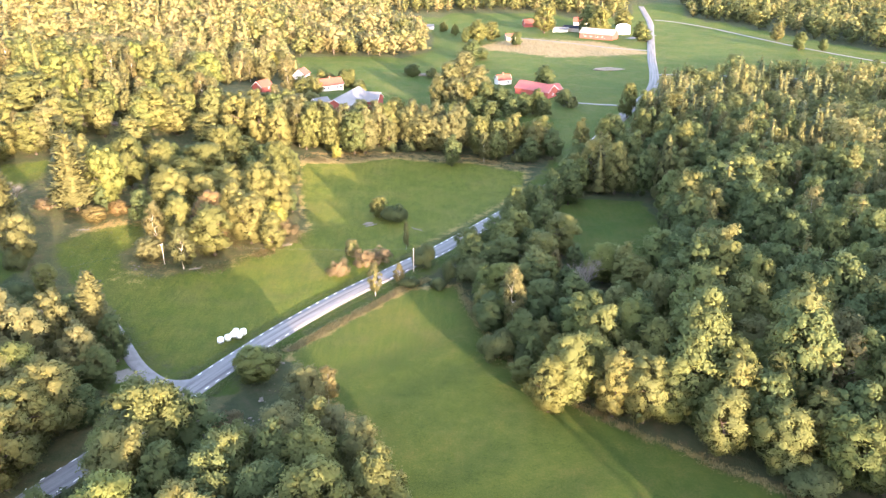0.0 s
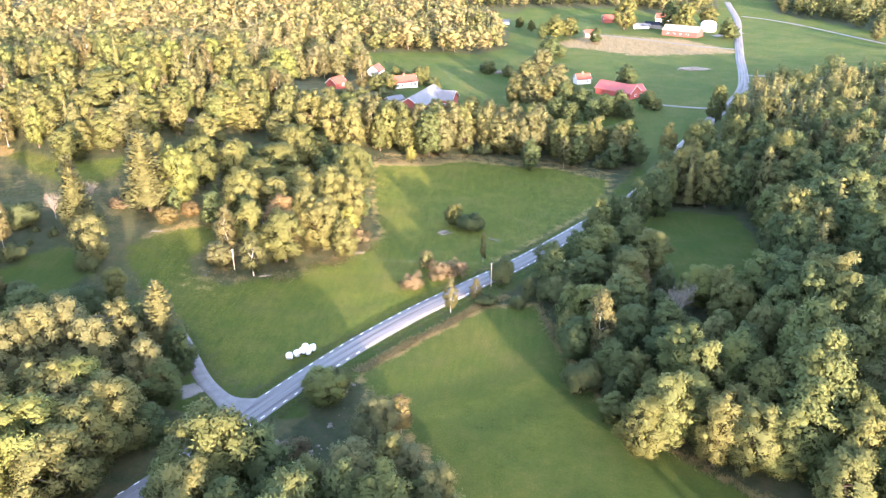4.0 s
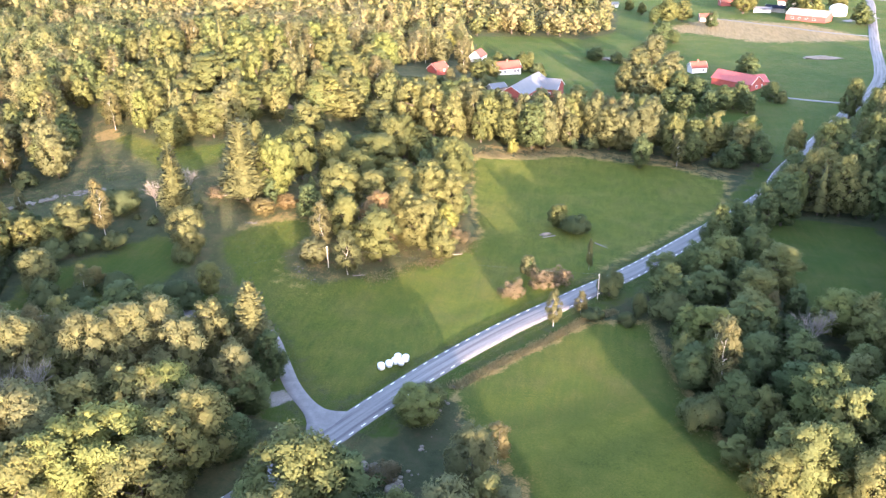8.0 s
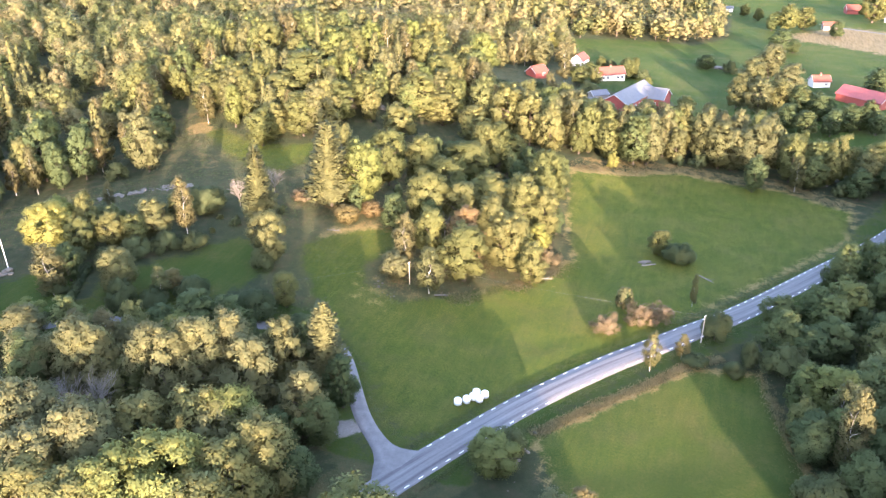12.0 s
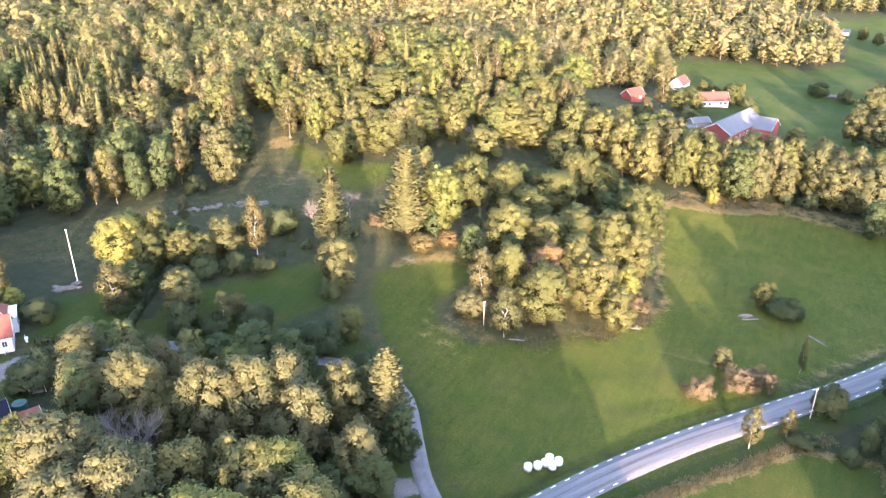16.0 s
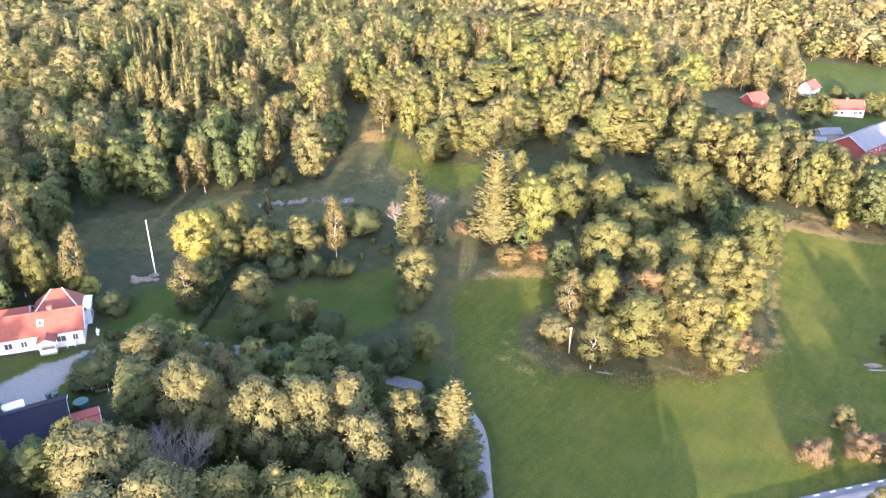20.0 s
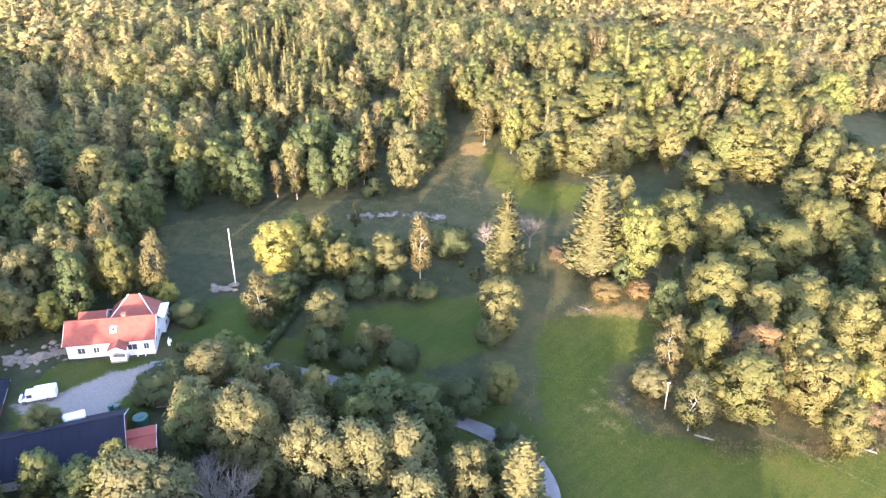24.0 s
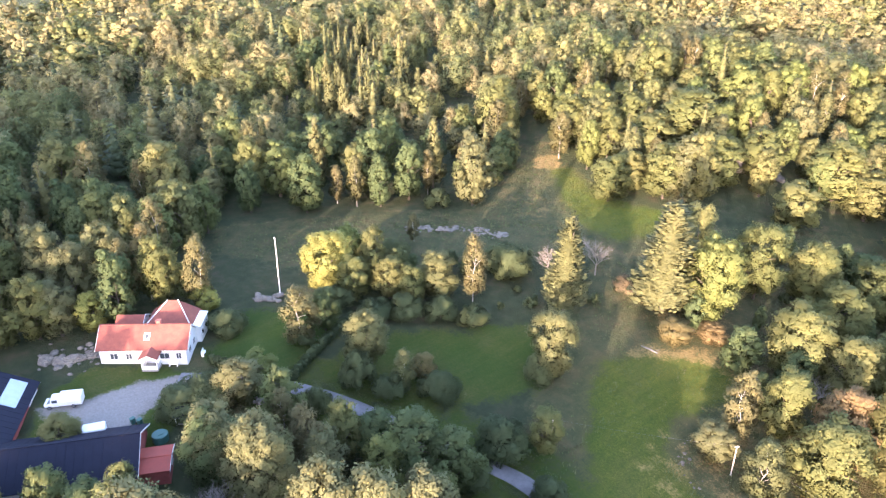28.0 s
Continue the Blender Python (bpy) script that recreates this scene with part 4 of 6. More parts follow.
NEAR_GROVE_TREES = [
    (-46.2, 95.7, 18, 7.4, "O"), (-47.3, 88.4, 15, 5.5, "O"), (-43.9, 75.2, 17, 6, "G"), (-32.4, 95.9, 10, 4, "O"),
    (-25.5, 94.5, 15, 5, "P"), (-24.1, 108.5, 13, 4, "P"), (-21.6, 117.1, 8, 3, "B"), (-19.7, 88.4, 15.5, 5.4, "O"),
    (-12.3, 90.3, 15, 3.8, "P"), (-9.6, 82.8, 15.5, 4.6, "O"), (-17.6, 78.7, 17, 5.6, "O"), (-25.3, 80.8, 16, 5.4, "U"),
    (-36.9, 89.5, 12, 4, "U"), (-33.5, 74.4, 17, 5, "O"), (-17.4, 97.9, 12, 3.6, "P"), (-37.2, 124.2, 7, 4.4, "G"),
    (-36.0, 130.3, 4.5, 3, "U"), (-7.5, 82.8, 11, 4, "O"), (-12.4, 77.8, 13, 5, "O"), (-21.6, 72.5, 16, 5.5, "O"),
    (-38.8, 110.4, 4, 3, "Q")]
ROADSIDE_TREES = [
    (-16.4, 161.1, 8.5, 2.2, "B"), (-11.0, 167.2, 5.5, 1.8, "B"), (-5.0, 176.8, 7, 3.4, "U"), (1.4, 169.1, 6, 1.8, "U"),
    (-19.6, 215.3, 6.5, 3, "O"), (-14.8, 212.4, 6, 4, "U"), (-24.4, 182.4, 5.5, 1.9, "P"), (-26.7, 172.1, 6.2, 3.2, "Q"),
    (-20.6, 178.6, 5.6, 3.6, "Q"), (-16.8, 180.5, 5.2, 3.2, "Q"), (-10.2, 189.6, 8, 1.3, "B"), (-8.4, 166.0, 2.5, 2.6, "U"),
    (-1.3, 164.8, 3, 2, "U")]
ROADSIDE_WOOD = [
    (6.9, 185.4, 8.1, 4.5, "U"), (10.8, 172.5, 8.9, 5.4, "U"), (20.2, 208.4, 9.6, 4, "U"), (29.3, 202.0, 10.4, 5, "U"),
    (32.3, 185.5, 11.1, 5.5, "O"), (24.9, 173.3, 10.4, 5.5, "O"), (16.6, 175.8, 9.6, 5, "U"), (7.7, 166.6, 7.4, 4.4, "U"),
    (14.3, 155.3, 10.4, 4.6, "G"), (15.1, 142.1, 16, 3.6, "B"), (10.5, 144.1, 8.9, 5, "U"), (21.9, 148.4, 10.4, 5.4, "U"),
    (33.9, 159.8, 13, 4.5, "D"), (44.9, 156.9, 11.1, 4.5, "O"), (40.0, 167.7, 10.4, 5, "G"), (17.0, 136.2, 8.9, 5, "U"),
    (11.0, 132.7, 7.4, 4, "U"), (15.9, 123.6, 5.2, 3, "O"), (28.0, 140.1, 10.4, 5.4, "U"), (34.0, 134.9, 10.4, 5.4, "U")]
# mostly W leaves, duller than O, to paint the weaker sun on this edge
FOREST_EDGE_TREES = [
    (28.6, 130.6, 15, 5, "W"), (37.8, 129.4, 15, 5.2, "W"), (23.2, 117.1, 14, 4.6, "W"), (31.1, 113.0, 13, 4, "O"),
    (36.2, 111.2, 13, 4.6, "W"), (40.7, 110.9, 12, 4.4, "W"), (48.7, 124.1, 16, 5, "W"), (41.7, 121.6, 15, 5, "O"),
    (52.8, 114.5, 15, 5, "W"), (57.8, 114.0, 14, 4.4, "W"), (58.5, 121.3, 15, 5, "P"), (64.9, 115.7, 15, 5, "W"),
    (74.2, 120.0, 16, 5, "P"), (62.7, 100.6, 13, 4.5, "O"), (55.6, 98.5, 12, 5, "W"), (64.6, 93.8, 13, 5, "W"),
    (47.1, 102.5, 12, 4.6, "W"), (19.4, 114.3, 11, 4, "O"), (27.7, 118.8, 13, 4, "W"), (58.7, 92.7, 6, 4.5, "U")]
FOREST_BACK_TREES = [
    (86.3, 262.5, 18, 6, "O"), (58.9, 242.6, 17, 5, "O"), (52.0, 251.0, 17, 5, "O"), (79.7, 292.0, 16, 5, "O"),
    (55.0, 290.4, 14, 4, "O"), (62.9, 285.6, 15, 4, "O"), (62.3, 188.9, 16, 5, "U"), (73.0, 189.3, 16, 5, "O"),
    (106.9, 349.9, 19, 4, "S"), (120.0, 327.1, 21, 4.4, "S"), (146.2, 364.9, 22, 4.4, "N"), (99.9, 308.3, 18, 3.6, "S"),
    (106.9, 315.7, 18, 3.6, "S"), (87.9, 351.7, 16, 4.5, "O"), (91.2, 328.6, 17, 4, "N"), (131.2, 313.4, 18, 4, "S")]
MOUND_TREES = [
    (11.8, 441.0, 16, 8, "P"), (2.7, 408.6, 15, 7, "P"), (-2.6, 377.7, 14, 5.5, "P"), (19.3, 403.6, 15, 7, "P"),
    (5.9, 372.2, 14, 6, "P"), (14.5, 377.3, 13, 6, "O"), (22.0, 373.9, 12, 6, "O"), (16.2, 350.0, 11, 5.5, "U"),
    (29.5, 368.5, 12, 6.5, "U"), (22.6, 345.0, 10, 5.5, "U"), (32.0, 347.7, 11, 5.5, "U"), (38.1, 356.3, 11, 6, "U"),
    (43.9, 359.7, 10, 5, "U"), (56.5, 418.1, 13, 8, "U"), (61.5, 376.2, 9, 5.5, "U"), (48.8, 354.4, 9, 4.6, "U"),
    (65.4, 373.0, 6, 3, "U"), (21.5, 372.7, 13, 6, "U"), (28.3, 371.4, 12, 6, "U"), (39.9, 356.4, 11, 5, "U"),
    (46.1, 360.6, 12, 5, "U")]
TREELINE_TREES = [
    (-77.6, 276.8, 17, 7, "O"), (-69.1, 275.5, 17, 6, "O"), (-61.3, 272.2, 16, 5, "O"), (-55.6, 280.8, 16, 4.4, "B"),
    (-50.0, 282.0, 16, 4.6, "O"), (-44.2, 283.3, 16, 4.6, "O"), (-38.1, 286.4, 17, 4.6, "P"), (-31.7, 288.3, 17, 4.6, "O"),
    (-26.2, 295.3, 17, 4.6, "P"), (-20.5, 302.4, 17, 5, "O"), (-13.4, 297.4, 18, 4.8, "P"), (-7.8, 299.6, 17, 4.4, "B"),
    (-2.1, 300.4, 18, 5, "P"), (7.0, 296.6, 19, 5.6, "P"), (14.7, 289.0, 15, 5, "O"), (28.4, 293.7, 15, 4.8, "O"),
    (39.6, 292.9, 15, 5.4, "O"), (-40.3, 272.8, 5, 2.2, "Y"), (21.2, 284.5, 11, 5.5, "U"), (43.3, 285.2, 12, 5.5, "U"),
    (34.0, 280.1, 10, 5, "U"), (3.4, 276.4, 12, 5, "U")]
OAK_WOOD_TREES = [
    (-143.6, 259.2, 15, 10, "O"), (-145.9, 246.5, 13, 7, "O"), (-170.6, 240.7, 14, 6, "O"), (-155.7, 240.5, 13, 5, "O"),
    (-143.7, 235.1, 14, 5, "N"), (-127.0, 248.8, 13, 7, "O"), (-121.8, 258.8, 13, 6, "O"), (-106.4, 268.2, 14, 9, "O"),
    (-105.6, 296.0, 13, 7, "O"), (-143.3, 280.9, 14, 6.5, "G"), (-156.7, 233.6, 13, 3, "G"), (-132.5, 234.8, 13, 6, "O"),
    (-106.0, 249.2, 11, 6, "O"), (-97.9, 268.0, 11, 6, "O"), (-140.9, 224.3, 11, 5.5, "O"), (-138.6, 238.4, 12, 3, "B"),
    (-167.5, 233.9, 13, 4, "B"), (-74.7, 283.0, 14, 7, "O"), (-83.9, 261.0, 13, 6, "O"), (-84.8, 240.7, 9, 5, "U")]
FARM_TREES = [
    (-77.0, 372.0, 17, 5, "B"), (-54.3, 407.1, 8, 3, "O"), (-49.5, 406.1, 9, 3, "O"), (-22.6, 356.9, 7, 4, "O"),
    (-46.2, 404.0, 5, 4, "U"), (-63.7, 358.9, 6, 5, "U"), (-62.5, 415.5, 5, 3, "U"), (-70.3, 373.1, 9, 5, "O"),
    (-18.9, 452.5, 7, 5, "U"), (-92.3, 392.6, 14, 6, "P"), (-118.6, 367.9, 14, 4, "N"), (-106.5, 370.9, 13, 4, "N"),
    (-99.7, 388.6, 12, 4, "B"), (-96.3, 423.5, 10, 5, "Y"), (-105.6, 294.0, 13, 6, "O"), (-95.7, 315.6, 7, 5, "U"),
    (-90.4, 318.4, 6, 5, "U"), (-69.8, 398.0, 6, 4, "O"), (-63.1, 417.0, 5, 4, "U"), (-67.1, 413.5, 6, 3, "O"),
    (-81.8, 342.8, 5, 3, "U"), (-104.4, 313.8, 14, 5, "O"), (-113.9, 328.5, 13, 4, "B"), (-40.7, 374.4, 8, 3, "O"),
    (-52.6, 403.3, 9, 4, "O"), (-64.1, 380.0, 8, 3.4, "O"), (-76.2, 337.7, 10, 4, "B")]
FAR_FIELD_TREES = [
    (19.1, 507.0, 14, 9, "U"), (26.8, 510.4, 8, 5, "U"), (-17.4, 448.8, 8, 5, "U"), (-6.4, 447.2, 7, 4, "U"),
    (54.7, 569.3, 11, 6, "U"), (26.0, 584.3, 16, 9, "O"), (37.3, 593.7, 14, 7, "O"), (17.5, 583.3, 12, 6, "U"),
    (151.8, 592.4, 15, 8, "U"), (156.6, 592.3, 10, 6, "U"), (0.5, 640.9, 8, 4, "O"), (9.6, 624.2, 8, 4, "O"),
    (154.7, 663.9, 14, 9, "O"), (125.5, 615.9, 22, 9, "O"), (117.8, 635.8, 22, 10, "U"), (83.3, 635.8, 22, 10, "O"),
    (255.3, 547.2, 14, 6, "U"), (272.1, 546.6, 9, 4, "U"), (258.4, 593.7, 14, 5, "P")]
plant(GARDEN_TREES, "the garden hedgerow")
plant(COLUMN_TREES, "the row beside the meadow")
plant(CLUMP_TREES, "the meadow copse")
plant(CLUMP_EAST_TREES, "the copse edge")
plant(HOUSE_TREES, "the house garden")
plant(LANE_TREES, "the lane thicket")
plant(BIG_PALE_TREES, "the lane grove")
plant(NEAR_WEST_TREES, "the dense near grove")
plant(NEAR_GROVE_TREES, "the roadside grove")
plant(ROADSIDE_TREES, "the road verge")
plant(ROADSIDE_WOOD, "the roadside wood")
plant(FOREST_EDGE_TREES, "the forest edge")
plant(FOREST_BACK_TREES, "the mixed forest", far=True)
plant(MOUND_TREES, "the farm mound", far=True)
plant(TREELINE_TREES, "the field treeline", far=True)
plant(OAK_WOOD_TREES, "the oak wood", far=True)
plant(FARM_TREES, "the farm yard", far=True)
plant(FAR_FIELD_TREES, "the far fields", far=True)

# ---- woods too dense to count ----
def low_tree(seed, kind, leaves, size):
    if kind == "conifer":
        v, f, n = conifer(seed, False, 0.32)
    else:
        v, f, n = crown(seed, kind, leaves, size, 0.5, 8)
    g = 0.2
    tv = np.array([(math.cos(a) * g * k, math.sin(a) * g * k, z) for z, k in ((-0.5, 1.3), (8.5, 0.5)) for a in (0, 1.57, 3.14, 4.71)])
    tf = np.array([t for k in range(4) for t in ((k, (k + 1) % 4, 4 + (k + 1) % 4), (k, 4 + (k + 1) % 4, 4 + k))])
    tn = tv * np.array([1, 1, 0])
    return v, f, n, tv, tf, tn / np.linalg.norm(tn, axis=1)[:, None]


KINDS = ("broad", "birch", "conifer", "shrub")
LOW = {k: [low_tree(100 * i + j, k, 2100, 0.40) for j in range(4)] for i, k in enumerate(KINDS, 1)}
FAR = {k: [low_tree(100 * i + 50 + j, k, 640, 0.64) for j in range(3)] for i, k in enumerate(KINDS, 1)}


def inside(x, y, poly):
    return float(edge_distance(np.array([x]), np.array([y]), poly)[0])


def wood(name, label, poly, spacing, height, mix, seed, holes=(), keep_off=4.0, width=0.355, tones=(0.0, 1.0), stock=LOW, singly=None, gappy=True):
    """A stand of trees over an outline in plan. mix: shares of broad, birch, conifer, shrub. Those inside singly are
    trees of their own, the rest one piece of stuff."""
    rng = np.random.default_rng(seed)
    xs, ys = [p[0] for p in poly], [p[1] for p in poly]
    gx, gy = np.meshgrid(np.arange(min(xs), max(xs), spacing), np.arange(min(ys), max(ys), spacing))
    gx = gx + (np.arange(gx.shape[0]) % 2)[:, None] * spacing * 0.5
    px, py = gx.ravel() + rng.uniform(-0.42, 0.42, gx.size) * spacing, gy.ravel() + rng.uniform(-0.42, 0.42, gx.size) * spacing
    ok = edge_distance(px, py, poly) > 0
    for h in holes:
        ok &= edge_distance(px, py, h) < 0
    for line, gap in ((ROAD_LINE, 6.0), (LANE_LINE, 4.0)):
        for (ax, ay), (bx, by) in zip(line, line[1:]):
            dx, dy = bx - ax, by - ay
            u = np.clip(((px - ax) * dx + (py - ay) * dy) / (dx * dx + dy * dy), 0, 1)
            ok &= np.hypot(px - ax - u * dx, py - ay - u * dy) > gap
    for x, y, r in PLANTED:
        ok &= np.hypot(px - x, py - y) > keep_off * min(1.0, r / 4.5)
    px, py = px[ok], py[ok]
    n = len(px)
    shape = rng.choice(4, size=n, p=np.array(mix) / sum(mix))
    drift = np.array([noise.noise(Vector((x * 0.045, y * 0.045, seed))) for x, y in zip(px, py)])
    drift2 = np.array([noise.noise(Vector((x * 0.09, y * 0.09, seed + 7.5))) for x, y in zip(px, py)])
    gone = (drift2 < -0.28) & (rng.random(n) < (0.45 if gappy else 0.0))
    broad_birch = (shape < 2) & (rng.random(n) < 0.75)
    shape = np.where(broad_birch & (mix[1] > 0.05), np.where(drift2 > 0.62 - 1.6 * mix[1], 1, 0), shape)
    h = height * rng.uniform(0.70, 1.24, n) * (1.0 + (0.38 if gappy else 0.2) * drift)
    px, py, shape, h, drift2 = px[~gone], py[~gone], shape[~gone], h[~gone], drift2[~gone]
    n = len(px)
    near = edge_distance(px, py, singly) > 0 if singly else np.zeros(n, bool)
    rows = []
    for i in np.flatnonzero(near):
        t = float(np.clip(rng.uniform(*tones) + 0.28 * drift2[i], 0, 1))
        key = KINDS[shape[i]]
        kind = {"birch": "B", "shrub": "U", "conifer": "S" if rng.random() < 0.6 else "N"}.get(key)
        if kind is None:
            kind = "V" if t < 0.28 else "W" if t < 0.5 else "O" if t < 0.72 else "P" if t < 0.9 else "G"
        hh = h[i] * (0.42 if key == "shrub" else 1.12 if key == "conifer" else 1.0)
        r = min(7.5, hh * width * rng.uniform(0.85, 1.2) * {"birch": 0.82, "conifer": 0.66, "shrub": 1.6}.get(key, 1.0) * 0.92)
        rows.append((px[i], py[i], hh, r, kind))
    plant(rows, "the " + name.replace("_", " "), far=True, keep=False)
    if near.all():
        return None
    px, py, h, shape, drift2, n = px[~near], py[~near], h[~near], shape[~near], drift2[~near], int((~near).sum())
    pieces_v, pieces_f, pieces_n, tone, index, base = [], [], [], [], [], 0
    hz = ground_z(px, py)
    for i in range(n):
        key = KINDS[shape[i]]
        v, f, vn, tv, tf, tn = stock[key][rng.integers(len(stock[key]))]
        a = rng.uniform(0, 6.283)
        hh = h[i] * (0.4 if key == "shrub" else 1.1 if key == "conifer" else 1.0)
        wide = hh * width * rng.uniform(0.85, 1.2) * (0.85 if key == "conifer" else 0.95 if key == "birch" else 1.6 if key == "shrub" else 1.0) / 5.0
        m = np.array([[math.cos(a) * wide, -math.sin(a) * wide, 0], [math.sin(a) * wide, math.cos(a) * wide, 0], [0, 0, hh / (7.0 if key == "shrub" else 14.0)]])
        t = float(np.clip(rng.uniform(*tones) + 0.28 * drift2[i], 0, 1))
        if key == "birch":
            t = 0.5 + 0.45 * t
        spin = np.array([[math.cos(a), -math.sin(a), 0], [math.sin(a), math.cos(a), 0], [0, 0, 1]])
        for vv, ff, nn, mat in ((v, f, vn, 1 if key == "conifer" else 0), (tv, tf, tn, 2)):
            pieces_n.append(nn @ spin.T)
            pieces_v.append(vv @ m.T + (px[i], py[i], hz[i]))
            pieces_f.append(ff + base)
            base += len(vv)
            tone.append(np.full(len(vv), t))
            index.append(np.full(len(ff), mat))
    me = array_mesh(name, np.concatenate(pieces_v), np.concatenate(pieces_f), [WOOD_LEAVES, WOOD_NEEDLES, BARK], np.concatenate(tone), np.concatenate(index), np.concatenate(pieces_n))
    return tagged(new(name, me), label, "woodland", kind="stuff")


HILL_HOLES = [GLADE, HAMLET]
ALL = [(-900, -900), (900, -900), (900, 900), (-900, 900)]
SPRUCES = [(-240, 192), (-222, 208), (-230, 232), (-264, 250), (-306, 256), (-300, 224), (-262, 205)]
wood("hillside_wood", "dense mixed wood of olive and golden trees on the hillside",
     [(-223, 107), (-209, 123), (-190, 148), (-180, 164), (-177, 181), (-170, 187), (-162, 195), (-161, 209), (-176, 223), (-183, 240), (-190, 265), (-200, 300), (-215, 380), (-330, 380), (-350, 250), (-330, 100), (-280, 72), (-240, 72)],
     7.6, 13.0, (0.60, 0.27, 0.09, 0.04), 201, tones=(0.0, 0.82), holes=[SPRUCES], width=0.375,
     singly=[(-150, 60), (-150, 300), (-208, 300), (-205, 240), (-200, 210), (-222, 160), (-250, 72)])
wood("spruce_stand", "dark dense young spruce stand on the hillside", SPRUCES, 5.2, 11.5, (0.05, 0.05, 0.9, 0), 202, tones=(0.0, 0.6), singly=ALL)
wood("north_wood", "dense sunlit oak and birch wood on rising ground",
     [(-183, 242), (-160, 236), (-147, 230), (-134, 230), (-125, 238), (-119, 246), (-113, 258), (-100, 268), (-93, 284), (-92, 312), (-104, 330), (-112, 366), (-86, 402), (-80, 418), (-98, 470), (-130, 450), (-215, 400), (-215, 380), (-200, 300), (-190, 265)],
     8.0, 13.0, (0.68, 0.20, 0.10, 0.02), 203, holes=HILL_HOLES, tones=(0.45, 1.0), width=0.41, singly=[(-230, 200), (-60, 200), (-60, 330), (-230, 330)])
wood("upper_wood", "sunlit wood reaching down to the far fields", [(-98, 470), (-68, 500), (-31, 505), (-11, 544), (-16, 630), (-45, 690), (-75, 720), (-130, 720), (-250, 520), (-330, 380), (-215, 380), (-215, 400), (-130, 450)],
     8.0, 14.0, (0.60, 0.20, 0.20, 0), 217, width=0.47, tones=(0.3, 0.95), stock=FAR)
wood("field_belt", "belt of sunlit trees along the far meadow edge", [(-92, 282), (-70, 280), (-54, 277), (-39, 277), (-19, 291), (4, 293), (19, 277), (43, 281), (48, 290), (30, 298), (18, 306), (4, 322), (-20, 322), (-42, 306), (-60, 304), (-90, 298)],
     5.8, 13.5, (0.72, 0.14, 0, 0.14), 204, tones=(0.35, 0.9), width=0.4, singly=ALL, gappy=False)
NOOK = [(2, 170), (9, 146), (18, 127), (34, 128), (46, 150), (41, 172), (33, 196), (22, 210), (8, 202)]
NEAR_FOREST = [(4, 170), (9, 150), (16, 132), (25, 121), (38, 110), (60, 92), (90, 72), (118, 76), (112, 150), (108, 235), (66, 245), (66, 235), (66, 200), (62, 180), (54, 172), (38, 172), (33, 192), (26, 208), (16, 202)]
wood("valley_forest", "dense dark green mixed forest beside the road", NEAR_FOREST, 7.0, 15.5, (0.82, 0.08, 0.08, 0.02), 205, tones=(0.0, 0.5), holes=[NOOK], singly=ALL, gappy=False)
wood("roadside_thicket", "lower deep green trees between the road and the forest", [(5, 170), (10, 150), (17, 133), (33, 131), (44, 150), (39, 172), (32, 193), (25, 206), (16, 200)], 6.4, 9.6, (0.86, 0.04, 0.02, 0.08), 241, tones=(0.0, 0.36), width=0.44, singly=ALL, gappy=False)
# extra height added here to throw shade on the roadside wood
wood("inner_forest", "taller trees added inside the forest to shade the roadside wood", [(42, 118), (60, 103), (92, 92), (100, 125), (72, 158), (58, 164), (46, 145)], 7.6, 18.0, (0.95, 0.05, 0, 0), 233, keep_off=3.0, width=0.33, tones=(0.05, 0.5), singly=ALL)
wood("back_forest", "dense dark mixed forest with spruces behind the road",
     [(49, 257), (50, 243), (66, 235), (66, 245), (108, 235), (112, 150), (118, 130), (175, 215), (300, 420), (300, 440), (185, 443), (140, 430), (124, 420), (104, 370), (76, 312), (58, 278)],
     7.6, 12.8, (0.58, 0.1, 0.30, 0.02), 215, gappy=False, tones=(0.0, 0.6), width=0.36,
     singly=[(30, 120), (130, 120), (140, 250), (140, 310), (100, 340), (100, 440), (30, 440)])
# low leaf tones paint in part of the shade between the copse trees
wood("copse_undergrowth", "shady undergrowth between the copse trees", [(-118, 195), (-108, 220), (-95, 245), (-70, 262), (-54, 262), (-46, 215), (-50, 192), (-62, 180), (-74, 186), (-90, 196)], 7.0, 7.5, (0.7, 0.05, 0, 0.25), 206, tones=(0.0, 0.45), singly=ALL)
wood("near_undergrowth", "dark bushes between the near grove trees", [(-150, 60), (-118, 92), (-112, 108), (-126, 118), (-118, 128), (-96, 138), (-80, 143), (-72, 136), (-66, 128), (-62, 118), (-66, 104), (-75, 90), (-95, 60)], 7.5, 8.5, (0.55, 0.1, 0, 0.35), 207, keep_off=3.2, tones=(0.1, 0.8), singly=ALL)
wood("roadside_undergrowth", "low bushes in the roadside grove", [(-57, 97), (-46, 102), (-34, 97), (-22, 100), (-12, 96), (-8, 84), (-40, 70), (-66, 82)], 5.5, 12.0, (0.75, 0.05, 0, 0.2), 208, keep_off=3.2, tones=(0.0, 0.5), singly=ALL)
wood("garden_undergrowth", "bushes along the garden and lane", [(-160, 150), (-140, 148), (-128, 158), (-118, 176), (-112, 190), (-126, 200), (-140, 180), (-150, 166)], 6.0, 6.0, (0.3, 0.1, 0, 0.6), 209, tones=(0.0, 0.7), singly=ALL)
wood("slope_wood", "dense wood behind the white house", [(-157, 122), (-160, 108), (-166, 90), (-190, 60), (-240, 60), (-222, 106), (-208, 122), (-190, 140), (-176, 134)], 6.6, 12.0, (0.6, 0.3, 0.05, 0.05), 210, tones=(0.0, 0.6), singly=ALL)
